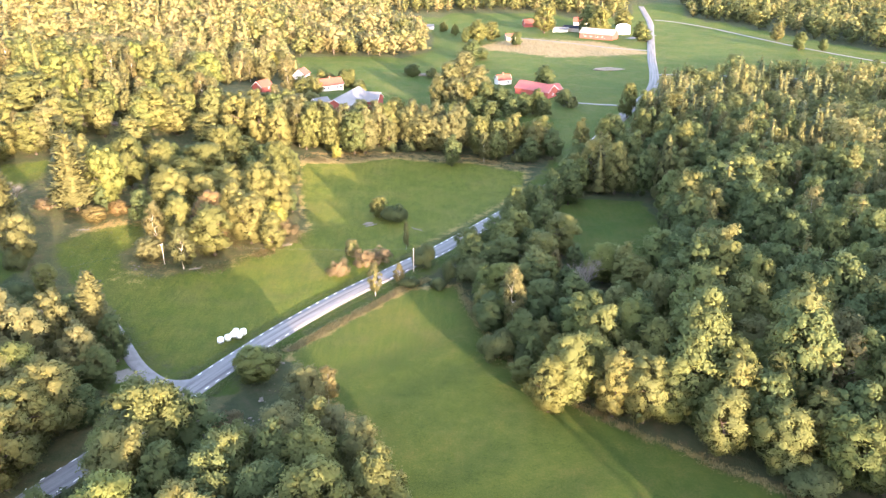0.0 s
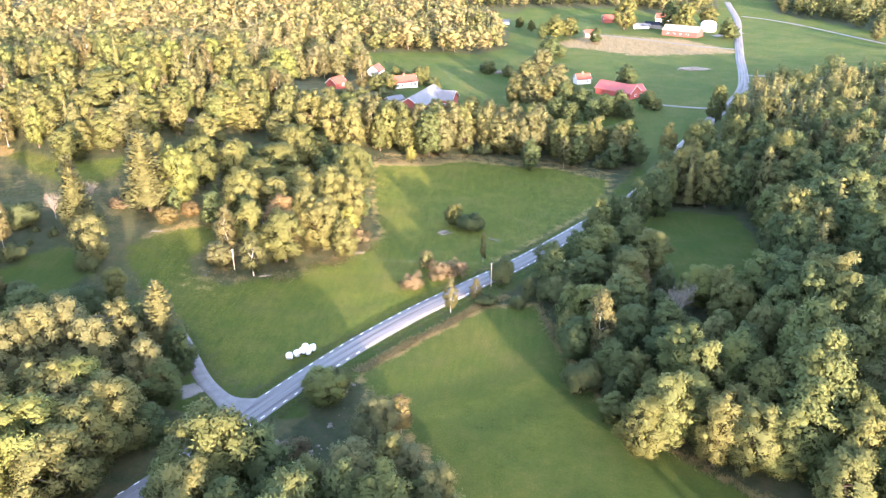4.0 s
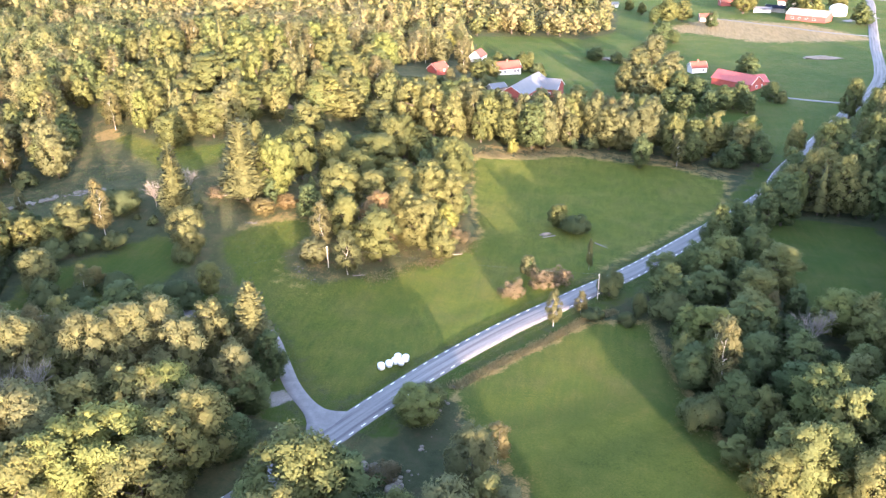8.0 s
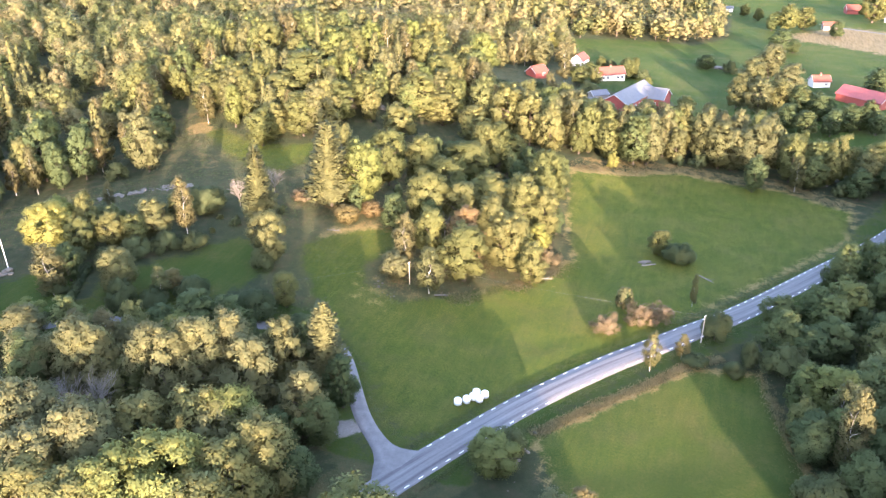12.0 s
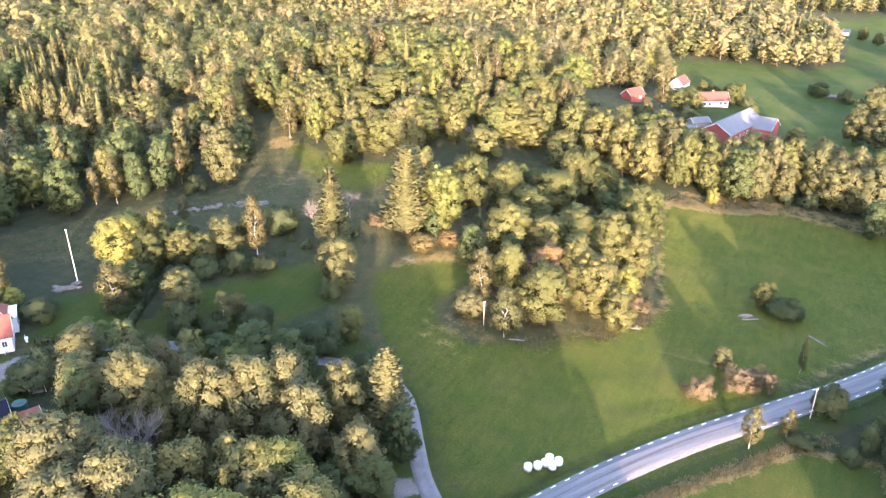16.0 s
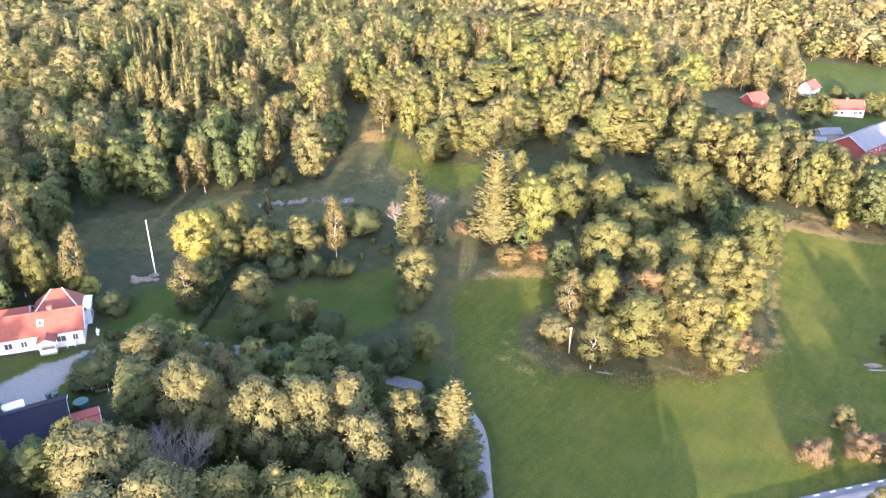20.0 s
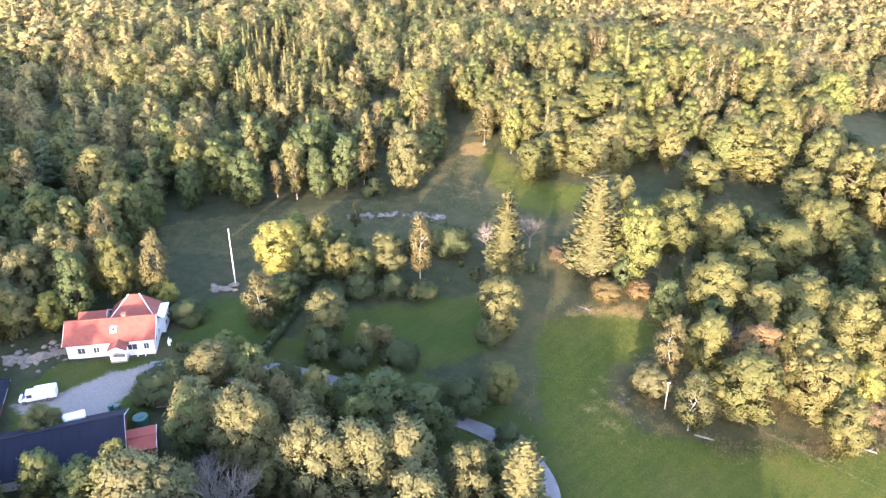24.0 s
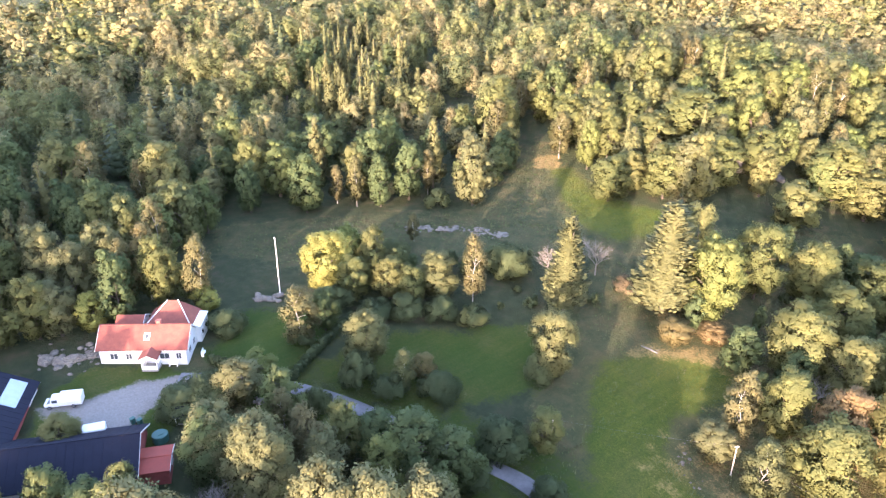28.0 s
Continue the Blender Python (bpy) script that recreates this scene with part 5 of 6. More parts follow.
wood("high_wood", "wood continuing over the hill", [(-330, 380), (-350, 250), (-330, 100), (-480, 100), (-500, 330), (-400, 460), (-300, 450)], 8.0, 14.0, (0.7, 0.22, 0.08, 0), 216, width=0.47, tones=(0.1, 0.9), stock=FAR)
# never in view: trees placed only for the shade they cast northward
wood("south_wood", "unseen wood south of the low field, placed to cast shade", [(-76, -30), (-76, 58), (2, 58), (8, 52), (24, 25), (45, -10), (50, -30)], 6.5, 14.5, (0.8, 0.1, 0.1, 0), 211, tones=(0.0, 0.6), stock=FAR)
# out of view, packed close to give the meadow's shade a straight edge
wood("south_belt", "unseen belt of trees added to shade the left meadow", [(-46, 46), (-46, 64), (8, 64), (12, 50)], 4.4, 17.5, (0.9, 0.1, 0, 0), 231, tones=(0.0, 0.6), stock=FAR)
wood("road_belt", "belt of trees along the far road bend", [(20, 207), (28, 207), (38, 224), (50, 246), (56, 262), (50, 262), (32, 231)], 5.5, 11.5, (0.9, 0.1, 0, 0), 232, keep_off=2.5, tones=(0.0, 0.5), singly=ALL)
# unseen stand added to dim the sun on the forest edge
wood("east_wood", "unseen wood south-east of the forest, added to shade its edge", [(66, 30), (66, 58), (130, 64), (130, 30)], 6.0, 13.0, (0.9, 0.1, 0, 0), 234, tones=(0.0, 0.6), stock=FAR)
# outside the view; its height is set by the shade wanted on the farm
wood("farm_south_wood", "unseen tall wood south of the farm, placed to shade it", [(-260, -20), (-260, 84), (-200, 78), (-165, 66), (-140, 45), (-105, 30), (-70, 30), (-70, -30)], 7.5, 21.0, (0.8, 0.1, 0.1, 0), 221, tones=(0.0, 0.6), stock=FAR)
# tones held down to imitate the same dimmed sun
wood("forest_fringe", "leafy bushes and low boughs at the forest edge", [(8.5, 148), (16, 129.5), (25.5, 118.5), (38, 107.5), (60, 90), (63, 95), (41, 114), (30, 124), (21, 134), (13, 150)], 4.2, 8.5, (0.7, 0.15, 0, 0.15), 222, keep_off=2.0, tones=(0.3, 0.66), singly=ALL)
wood("far_wood", "distant wood closing the valley",
     [(-130, 720), (-75, 720), (-44, 724), (8, 744), (64, 760), (120, 735), (163, 714), (185, 790), (205, 840), (420, 840), (420, 900), (-220, 900), (-220, 720)], 11, 15.5, (0.8, 0.1, 0.1, 0), 212, width=0.42, tones=(0.1, 0.7), stock=FAR)
wood("far_east_wood", "distant dark wood beyond the far fields", [(228, 724), (258, 682), (283, 620), (318, 540), (345, 470), (400, 480), (480, 700), (460, 840), (250, 840)], 11, 15.5, (0.7, 0.1, 0.2, 0), 213, width=0.42, tones=(0.0, 0.45), stock=FAR)


# ---- buildings ----
def house(name, label, category, at, turn, length, width, wall_h, roof_h, walls, roofing, trim=WHITE_BOARD, over=0.45, windows=(), doors=(), chimneys=(), ribs=0.0, group=""):
    """A gabled building, its ridge along its own x. windows: (side, along, sill, width, height); side: 'f', 'b', 'l', 'r'."""
    e = empty(name, pose(at[0], at[1], at[2] if len(at) > 2 else gz(*at), 0, 0, turn))
    tagged(e, label, category, group)
    hl, hw = length / 2, width / 2
    part("wall", prism(bmesh.new(), [(-hw, -0.8), (hw, -0.8), (hw, wall_h), (0, wall_h + roof_h), (-hw, wall_h)], -hl, hl), walls, e)
    slope = math.atan2(roof_h, hw)
    run = math.hypot(roof_h, hw) + over
    drop = math.sin(slope) * over
    for s in (-1, 1):
        bm = bmesh.new()
        c, d = math.cos(slope), math.sin(slope)
        a, b = (0.0, wall_h + roof_h + 0.06), (s * run * c, wall_h + roof_h + 0.06 - run * d)
        n = (s * d * 0.14, c * 0.14)
        prism(bm, [a, b, (b[0] + n[0], b[1] + n[1]), (a[0], a[1] + 0.16)], -hl - over, hl + over)
        roof = part("roof", bm, roofing, e)
        if ribs:
            k = int((length + 2 * over) / ribs)
            for i in range(k + 1):
                x = -hl - over + (length + 2 * over) * i / k
                one_box("seam", (0.04, run, 0.035), (x, s * run * c / 2 + n[0], wall_h + roof_h + 0.06 - run * d / 2 + n[1] + 0.02), roofing, roof, turn=(-s * math.degrees(slope), 0, 0))
    rb = bmesh.new()
    box(rb, (length + 2 * over + 0.06, 0.32, 0.12), (0, 0, wall_h + roof_h + 0.22))
    part("ridge", rb, roofing, e)
    for end in (-1, 1):
        for s in (-1, 1):
            one_box("verge_board", (0.06, run + 0.1, 0.24), (end * (hl + over + 0.035), s * run * math.cos(slope) / 2, wall_h + roof_h + 0.08 - run * math.sin(slope) / 2), trim, e, turn=(-s * math.degrees(slope), 0, 0))
    for side, along, sill, w, h in windows:
        m = {"f": pose(along, -hw, sill + h / 2, 0, 0, 0), "b": pose(-along, hw, sill + h / 2, 0, 0, 180), "l": pose(-hl, -along, sill + h / 2, 0, 0, -90), "r": pose(hl, along, sill + h / 2, 0, 0, 90)}[side]
        f = bmesh.new()
        for dx, dz, sx, sz in ((0, h / 2, w + 0.24, 0.12), (0, -h / 2, w + 0.24, 0.12), (-w / 2 - 0.06, 0, 0.12, h - 0.12), (w / 2 + 0.06, 0, 0.12, h - 0.12), (0, 0, 0.07, h - 0.12)):
            box(f, (sx, 0.10, sz), (dx, -0.02, dz))
        win = part("window", f, trim, e)
        win.matrix_local = m
        one_box("pane", (w, 0.05, h - 0.12), (0, -0.01, 0), BLUE_GLASS, win)
    for side, along, w, h, mat in doors:
        m = {"f": pose(along, -hw, h / 2, 0, 0, 0), "b": pose(-along, hw, h / 2, 0, 0, 180), "l": pose(-hl, -along, h / 2, 0, 0, -90), "r": pose(hl, along, h / 2, 0, 0, 90)}[side]
        d = one_box("door", (w, 0.10, h), (0, -0.03, 0), mat, e, bevel=0.01)
        d.matrix_local = m
    for x, y, w, h in chimneys:
        z = wall_h + roof_h * (1 - abs(y) / hw)
        c = one_box("chimney", (w, w, h + 0.8), (x, y, z + h / 2 - 0.4 + 0.1), BRICK_RED, e, bevel=0.02)
        one_box("cap", (w + 0.16, w + 0.16, 0.1), (x, y, z + h + 0.15), BRICK_RED, c)
    return e


# white farmhouse: front eave seen from the road side
HOUSE_TURN = 54.1
farmhouse = house("farmhouse", "white boarded farmhouse with a red tiled roof and porch", "house", (-147.9, 112.2), HOUSE_TURN, 14.6, 6.6, 3.0, 2.6, WHITE_BOARD, RED_TILE,
                  windows=[("f", -4.9, 0.9, 1.2, 1.2), ("f", 3.6, 0.9, 1.6, 1.2), ("f", -2.4, 0.9, 0.9, 1.2), ("f", 6.0, 0.9, 0.8, 1.2), ("r", -1.2, 0.9, 1.1, 1.2), ("r", 1.4, 0.9, 1.1, 1.2), ("r", 0.0, 3.4, 1.0, 1.0)], chimneys=[(2.2, 0.3, 0.7, 0.9)])


def farmhouse_extras(h):
    # back wing with a hipped roof
    part("back_wing", box(bmesh.new(), (8.0, 5.6, 3.6), (2.6, 6.0, 1.4)), WHITE_BOARD, h)
    bm = bmesh.new()
    eave = [bm.verts.new(p) for p in ((-1.8, 2.4, 3.2), (7.0, 2.4, 3.2), (7.0, 9.3, 3.2), (-1.8, 9.3, 3.2))]
    low = [bm.verts.new((v.co.x, v.co.y, 3.05)) for v in eave]
    top = [bm.verts.new((1.7, 7.4, 6.3)), bm.verts.new((3.6, 7.4, 6.3))]
    for f in ((eave[0], eave[1], top[1], top[0]), (eave[1], eave[2], top[1]), (eave[2], eave[3], top[0], top[1]), (eave[3], eave[0], top[0]), tuple(low[::-1])):
        bm.faces.new(f)
    for i in range(4):
        bm.faces.new((low[i], low[(i + 1) % 4], eave[(i + 1) % 4], eave[i]))
    part("wing_roof", bm, RED_TILE, h)
    for a, b in (((-1.8, 2.4), (1.7, 7.4)), ((7.0, 2.4), (3.6, 7.4))):
        part("hip_board", tube(bmesh.new(), [(a[0], a[1], 3.26), (b[0], b[1], 6.36)], [0.09, 0.09], 5), WHITE_BOARD, h)
    part("side_extension", box(bmesh.new(), (1.5, 5.0, 3.5), (7.35, 5.8, 1.45)), WHITE_BOARD, h)
    one_box("flat_roof", (1.9, 5.4, 0.14), (7.35, 5.8, 3.3), WHITE_PAINT, h)
    for y in (4.4, 6.6):
        w = one_box("window", (0.08, 1.1, 1.2), (8.12, y, 1.6), WHITE_PAINT, h)
        one_box("pane", (0.04, 0.86, 0.96), (8.16, y, 1.6), BLUE_GLASS, w)
    # rear annexe
    part("rear_annexe", box(bmesh.new(), (4.4, 4.4, 3.2), (-4.6, 5.8, 1.2)), WHITE_BOARD, h)
    bm = prism(bmesh.new(), [(-2.7, 2.7), (0, 4.3), (2.7, 2.7), (2.7, 2.55), (0, 4.12), (-2.7, 2.55)], -2.5, 2.5)
    bmesh.ops.transform(bm, matrix=pose(-4.6, 5.8, 0), verts=bm.verts)
    part("annexe_roof", bm, RED_TILE, h)
    for s in (-1, 1):
        one_box("annexe_verge", (0.07, 3.2, 0.2), (-2.06, 5.8 + s * 1.36, 3.52), WHITE_BOARD, h, turn=(-s * 30.5, 0, 0))
    # porch
    for x in (0.35, 2.85):
        for y in (-5.4, -3.6):
            one_box("porch_post", (0.14, 0.14, 2.4), (x, y, 1.2), WHITE_PAINT, h, bevel=0.01)
    for size, at in (((2.64, 0.1, 0.9), (1.6, -5.4, 0.45)), ((0.1, 1.7, 0.9), (0.35, -4.5, 0.45)), ((0.1, 1.7, 0.9), (2.85, -4.5, 0.45))):
        one_box("porch_parapet", size, at, WHITE_BOARD, h)
    one_box("porch_floor", (2.7, 2.2, 0.3), (1.6, -4.4, -0.02), PLANK_GREY, h)
    for s in (-1, 1):
        one_box("porch_roof", (1.85, 2.7, 0.12), (1.6 + s * 0.8, -4.5, 2.85), RED_TILE, h, turn=(0, s * 27, 0))
    bm = bmesh.new()
    t = [bm.verts.new(p) for p in ((0.25, -5.5, 2.4), (2.95, -5.5, 2.4), (1.6, -5.5, 3.12))] + [bm.verts.new(p) for p in ((0.25, -5.4, 2.4), (2.95, -5.4, 2.4), (1.6, -5.4, 3.12))]
    for f in ((0, 1, 2), (5, 4, 3), (0, 3, 4, 1), (1, 4, 5, 2), (2, 5, 3, 0)):
        bm.faces.new([t[i] for i in f])
    part("porch_gable", bm, WHITE_BOARD, h)
    # roof light
    pitch = math.degrees(math.atan2(2.6, 3.3))
    light = one_box("roof_light", (1.0, 1.25, 0.16), (0.6, -1.75, 4.42), WHITE_PAINT, h, "white framed roof light", turn=(pitch, 0, 0))
    one_box("pane", (0.5, 0.7, 0.06), (0.6, -1.79, 4.50), BLUE_GLASS, light, turn=(pitch, 0, 0))


farmhouse_extras(farmhouse)

# barns round the yard
long_barn = house("long_barn", "long red barn with a dark sheet-metal roof", "barn", (-131.2, 85.8, 6.6), 64.2, 37.0, 11.0, 2.9, 2.9, RED_BOARD, DARK_SHEET, ribs=1.2,
      doors=[("f", -6, 3.0, 2.6, WHITE_BOARD), ("f", 12.8, 2.6, 2.4, WHITE_BOARD)])
cross_barn = house("cross_barn", "red and white barn with a dark sheet-metal roof", "barn", (-143.5, 86.0, 7.2), -27.0, 16.0, 10.0, 2.9, 2.5, RED_BOARD, DARK_SHEET, ribs=1.2,
      doors=[("b", 5.4, 4.2, 2.6, WHITE_BOARD)])
one_box("front_cladding", (36.6, 0.08, 2.6), (0, -5.545, 1.2), WHITE_BOARD, long_barn, "white painted front wall")
one_box("roof_panel", (6.5, 2.6, 0.05), (-4.2, 2.9, 4.18), PALE_SHEET, cross_barn, "pale blue translucent roof sheets", turn=(-26.6, 0, 0))
shed = house("red_shed", "small red shed with a red sheet roof beside the barn", "shed", (-120.2, 103.4, 6.6), 64.2, 4.4, 5.2, 2.5, 0.45, RED_BOARD, RED_FELT, over=0.2, ribs=0.0, windows=[("r", 0.6, 1.2, 0.9, 0.9)])


def wheel(parent, x, y, r):
    bm = bmesh.new()
    bmesh.ops.create_cone(bm, cap_ends=True, segments=18, radius1=r, radius2=r, depth=0.22, matrix=pose(x, y, r, 90, 0, 0))
    t = part("tyre", bm, RUBBER, parent)
    bm = bmesh.new()
    bmesh.ops.create_cone(bm, cap_ends=True, segments=14, radius1=r * 0.6, radius2=r * 0.55, depth=0.25, matrix=pose(x, y, r, 90, 0, 0))
    part("rim", bm, GREY_SHEET, t)


def box_van(at, turn):
    v = empty("pickup_van", pose(*at, gz(*at) + 0.02, 0, 0, turn))
    tagged(v, "white pickup van with a covered load bed on gravel", "van")
    cab = [(-0.95, 0.45), (0.95, 0.45), (0.95, 1.05), (0.8, 1.85), (-0.8, 1.85), (-0.95, 1.05)]
    bm = bmesh.new()
    prism(bm, cab, 0.55, 1.75)
    bmesh.ops.bevel(bm, geom=bm.edges[:], offset=0.06, segments=2, affect="EDGES")
    part("cab", bm, VAN_WHITE, v)
    bm = bmesh.new()
    box(bm, (1.25, 1.86, 0.62), (2.2, 0, 0.74), bevel=0.14)
    part("bonnet", bm, VAN_WHITE, v)
    bm = bmesh.new()
    a = [bm.verts.new(p) for p in ((2.35, -0.82, 1.05), (2.35, 0.82, 1.05), (1.72, 0.72, 1.8), (1.72, -0.72, 1.8), (2.3, -0.82, 1.0), (2.3, 0.82, 1.0), (1.66, 0.72, 1.78), (1.66, -0.72, 1.78))]
    for f in ((0, 1, 2, 3), (7, 6, 5, 4), (0, 4, 5, 1), (1, 5, 6, 2), (2, 6, 7, 3), (3, 7, 4, 0)):
        bm.faces.new([a[i] for i in f])
    part("windscreen", bm, BLUE_GLASS, v)
    for s in (-1, 1):
        one_box("side_window", (0.8, 0.03, 0.5), (1.15, s * 0.885, 1.42), BLUE_GLASS, v, turn=(s * -10.5 * -1, 0, 0))
        one_box("headlight", (0.08, 0.32, 0.18), (2.83, s * 0.68, 0.82), GREY_SHEET, v, bevel=0.03)
    one_box("bed", (3.3, 1.9, 0.55), (-1.15, 0, 0.78), VAN_WHITE, v, bevel=0.04)
    one_box("cover", (3.35, 1.96, 1.05), (-1.15, 0, 1.6), VAN_WHITE, v, "white box cover over the load bed", bevel=0.10)
    one_box("bumper", (0.16, 1.8, 0.2), (2.86, 0, 0.5), RUBBER, v, bevel=0.04)
    for x in (2.05, -1.5):
        for y in (-0.86, 0.86):
            wheel(v, x, y, 0.34)
    return v


box_van((-141.6, 96.6), 243.0)


def caravan(at, turn):
    c = empty("trailer", pose(*at, gz(*at), 0, 0, turn))
    tagged(c, "white box trailer parked behind the barn", "trailer")
    one_box("body", (3.2, 2.0, 1.7), (0, 0, 1.5), VAN_WHITE, c, bevel=0.12)
    one_box("drawbar", (1.3, 0.12, 0.1), (2.1, 0, 0.55), RUBBER, c)
    for y in (-0.95, 0.95):
        wheel(c, 0, y, 0.33)


caravan((-131.2, 98.3), 70)


def bin_box(at, turn):
    b = empty("wheelie_bin", pose(*at, gz(*at), 0, 0, turn))
    tagged(b, "green plastic wheelie bin on the lawn edge", "bin", "bins by the yard")
    bm = box(bmesh.new(), (0.62, 0.7, 1.0), (0, 0, 0.58), bevel=0.04)
    for v in bm.verts:
        if v.co.z < 0.5:
            v.co.x *= 0.82
            v.co.y *= 0.82
    part("body", bm, GREEN_PLASTIC, b)
    one_box("lid", (0.68, 0.78, 0.08), (0, 0, 1.12), GREEN_PLASTIC, b, bevel=0.02)
    for s in (-1, 1):
        bm = bmesh.new()
        bmesh.ops.create_cone(bm, cap_ends=True, segments=12, radius1=0.12, radius2=0.12, depth=0.06, matrix=pose(s * 0.3, 0.3, 0.12, 0, 90, 0))
        part("wheel", bm, RUBBER, b)


bin_box((-131.3, 103.8), 20), bin_box((-130.5, 104.6), 35)


def water_tank(at):
    bm = bmesh.new()
    bmesh.ops.create_cone(bm, cap_ends=True, segments=28, radius1=1.2, radius2=1.2, depth=1.3, matrix=pose(0, 0, 0.65))
    bmesh.ops.bevel(bm, geom=bm.edges[:], offset=0.08, segments=2, affect="EDGES")
    t = mesh_object("water_tank", bm, GREEN_PLASTIC)
    t.matrix_world = pose(*at, gz(*at))
    tagged(t, "round green tank beside the red shed", "tank")
    one_box("lid", (0.8, 0.8, 0.1), (0, 0, 1.34), GREEN_PLASTIC, t, bevel=0.03)


water_tank((-125.6, 106.0))


def flagpole(at, height):
    f = empty("flagpole", pose(*at, gz(*at)))
    tagged(f, "tall white flagpole standing on the grass slope", "flagpole")
    part("mast", tube(bmesh.new(), [(0, 0, -0.3), (0, 0, height * 0.5), (0, 0, height)], [0.095, 0.08, 0.05], 10), WHITE_PAINT, f)
    bm = bmesh.new()
    bmesh.ops.create_uvsphere(bm, u_segments=10, v_segments=8, radius=0.16, matrix=pose(0, 0, height + 0.1))
    part("ball", bm, WHITE_PAINT, f)
    one_box("footing", (0.7, 0.7, 0.3), (0, 0, 0.1), STONE, f, bevel=0.04)


flagpole((-153.0, 139.8), 12.3)


def utility_pole(at, height, turn):
    p = empty("utility_pole", pose(*at, gz(*at), 0, 0, turn))
    tagged(p, "weathered wooden telephone pole carrying a cable", "pole", "poles of the cable line")
    part("post", tube(bmesh.new(), [(0, 0, -0.5), (0, 0, height * 0.5), (0, 0, height)], [0.11, 0.095, 0.08], 9), POLE_GREY, p)
    one_box("cross_arm", (0.7, 0.09, 0.09), (0, 0, height - 0.3), POLE_GREY, p)
    for x in (-0.28, 0.28):
        part("insulator", tube(bmesh.new(), [(x, 0, height - 0.26), (x, 0, height - 0.1)], [0.04, 0.05], 7), WHITE_PAINT, p)
    return Vector((at[0], at[1], gz(*at) + height - 0.1))


POLES = [utility_pole(p, h, 60) for p, h in (((-7.6, 174.6), 6.4), ((-71.6, 173.8), 5.6), ((-92.0, 155.4), 5.2))]
for a, b in zip(POLES, POLES[1:]):
    sag = (b - a).length * 0.012
    line = [a.lerp(b, i / 14) - Vector((0, 0, 4 * sag * (i / 14) * (1 - i / 14))) for i in range(15)]
    tagged(mesh_object("overhead_cable", tube(bmesh.new(), line, [0.009] * 15, 5), WIRE), "thin overhead cable sagging between wooden poles", "cable", "overhead cables")


def bale(at, lift, turn):
    rng = random.Random(int(at[0] * 10))
    bm = bmesh.new()
    bmesh.ops.create_cone(bm, cap_ends=True, segments=24, radius1=0.7, radius2=0.7, depth=1.3, matrix=pose(0, 0, 0.65))
    bmesh.ops.bevel(bm, geom=[e for e in bm.edges if abs(e.verts[0].co.z - e.verts[1].co.z) < 0.01], offset=0.16, segments=3, affect="EDGES")
    for v in bm.verts:
        v.co += Vector((rng.uniform(-1, 1), rng.uniform(-1, 1), 0)) * 0.015
    b = mesh_object("wrapped_bale", bm, WRAP)
    for f in b.data.polygons:
        f.use_smooth = True
    b.matrix_world = pose(*at, gz(*at) + lift, 0, 0, turn)
    tagged(b, "round silage bale in white plastic wrap on grass", "hay bale", "wrapped bales by the road")


for i, (x, y, lift) in enumerate(((-47.9, 138.8, 0.0), (-46.6, 139.9, 0.0), (-45.7, 141.1, 0.0), (-44.5, 140.9, 0.0), (-43.9, 142.4, 0.0), (-45.5, 142.4, 0.45))):
    bale((x, y), 0.0 if lift == 0 else 0.02, 40 * i)


def rock(name, label, at, size, seed, turn=0.0):
    bm = bmesh.new()
    bmesh.ops.create_icosphere(bm, subdivisions=4, radius=1)
    off = Vector((seed * 3.7, seed * 1.9, seed))
    for v in bm.verts:
        k = 1 + 0.42 * noise.fractal(v.co * 0.9 + off, 0.8, 2.0, 5) + 0.10 * noise.noise(v.co * 5 + off)
        v.co = Vector((v.co.x * size[0] * k, v.co.y * size[1] * k, v.co.z * size[2] * k))
    r = mesh_object(name, bm, STONE)
    r.matrix_world = pose(*at, gz(*at) + size[2] * 0.12, 0, 0, turn)
    return tagged(r, label, "rock", "bare rocks")


ROCKS = [(-43.4, 111.3, 1.9, 1.3, 1.0, 20), (-41.2, 112.0, 1.1, 0.8, 0.6, 70), (-39.2, 110.4, 1.5, 0.9, 0.7, -20), (-36.6, 108.4, 1.7, 1.1, 0.8, 60), (-37.8, 109.6, 0.8, 0.6, 0.5, 10),
         (-22.6, 208.6, 1.6, 0.8, 0.6, 30), (-153.4, 100.8, 2.0, 1.2, 0.9, 60), (-155.8, 97.0, 1.6, 1.1, 0.8, 20), (-152.6, 104.0, 1.3, 0.8, 0.6, 70), (-154.6, 98.8, 1.4, 0.9, 0.7, 40)]
for i, (x, y, a, b, c, t) in enumerate(ROCKS):
    rock("rock", "bare grey lichen-stained rock in the grass", (x, y), (a, b, c), i + 1, t)


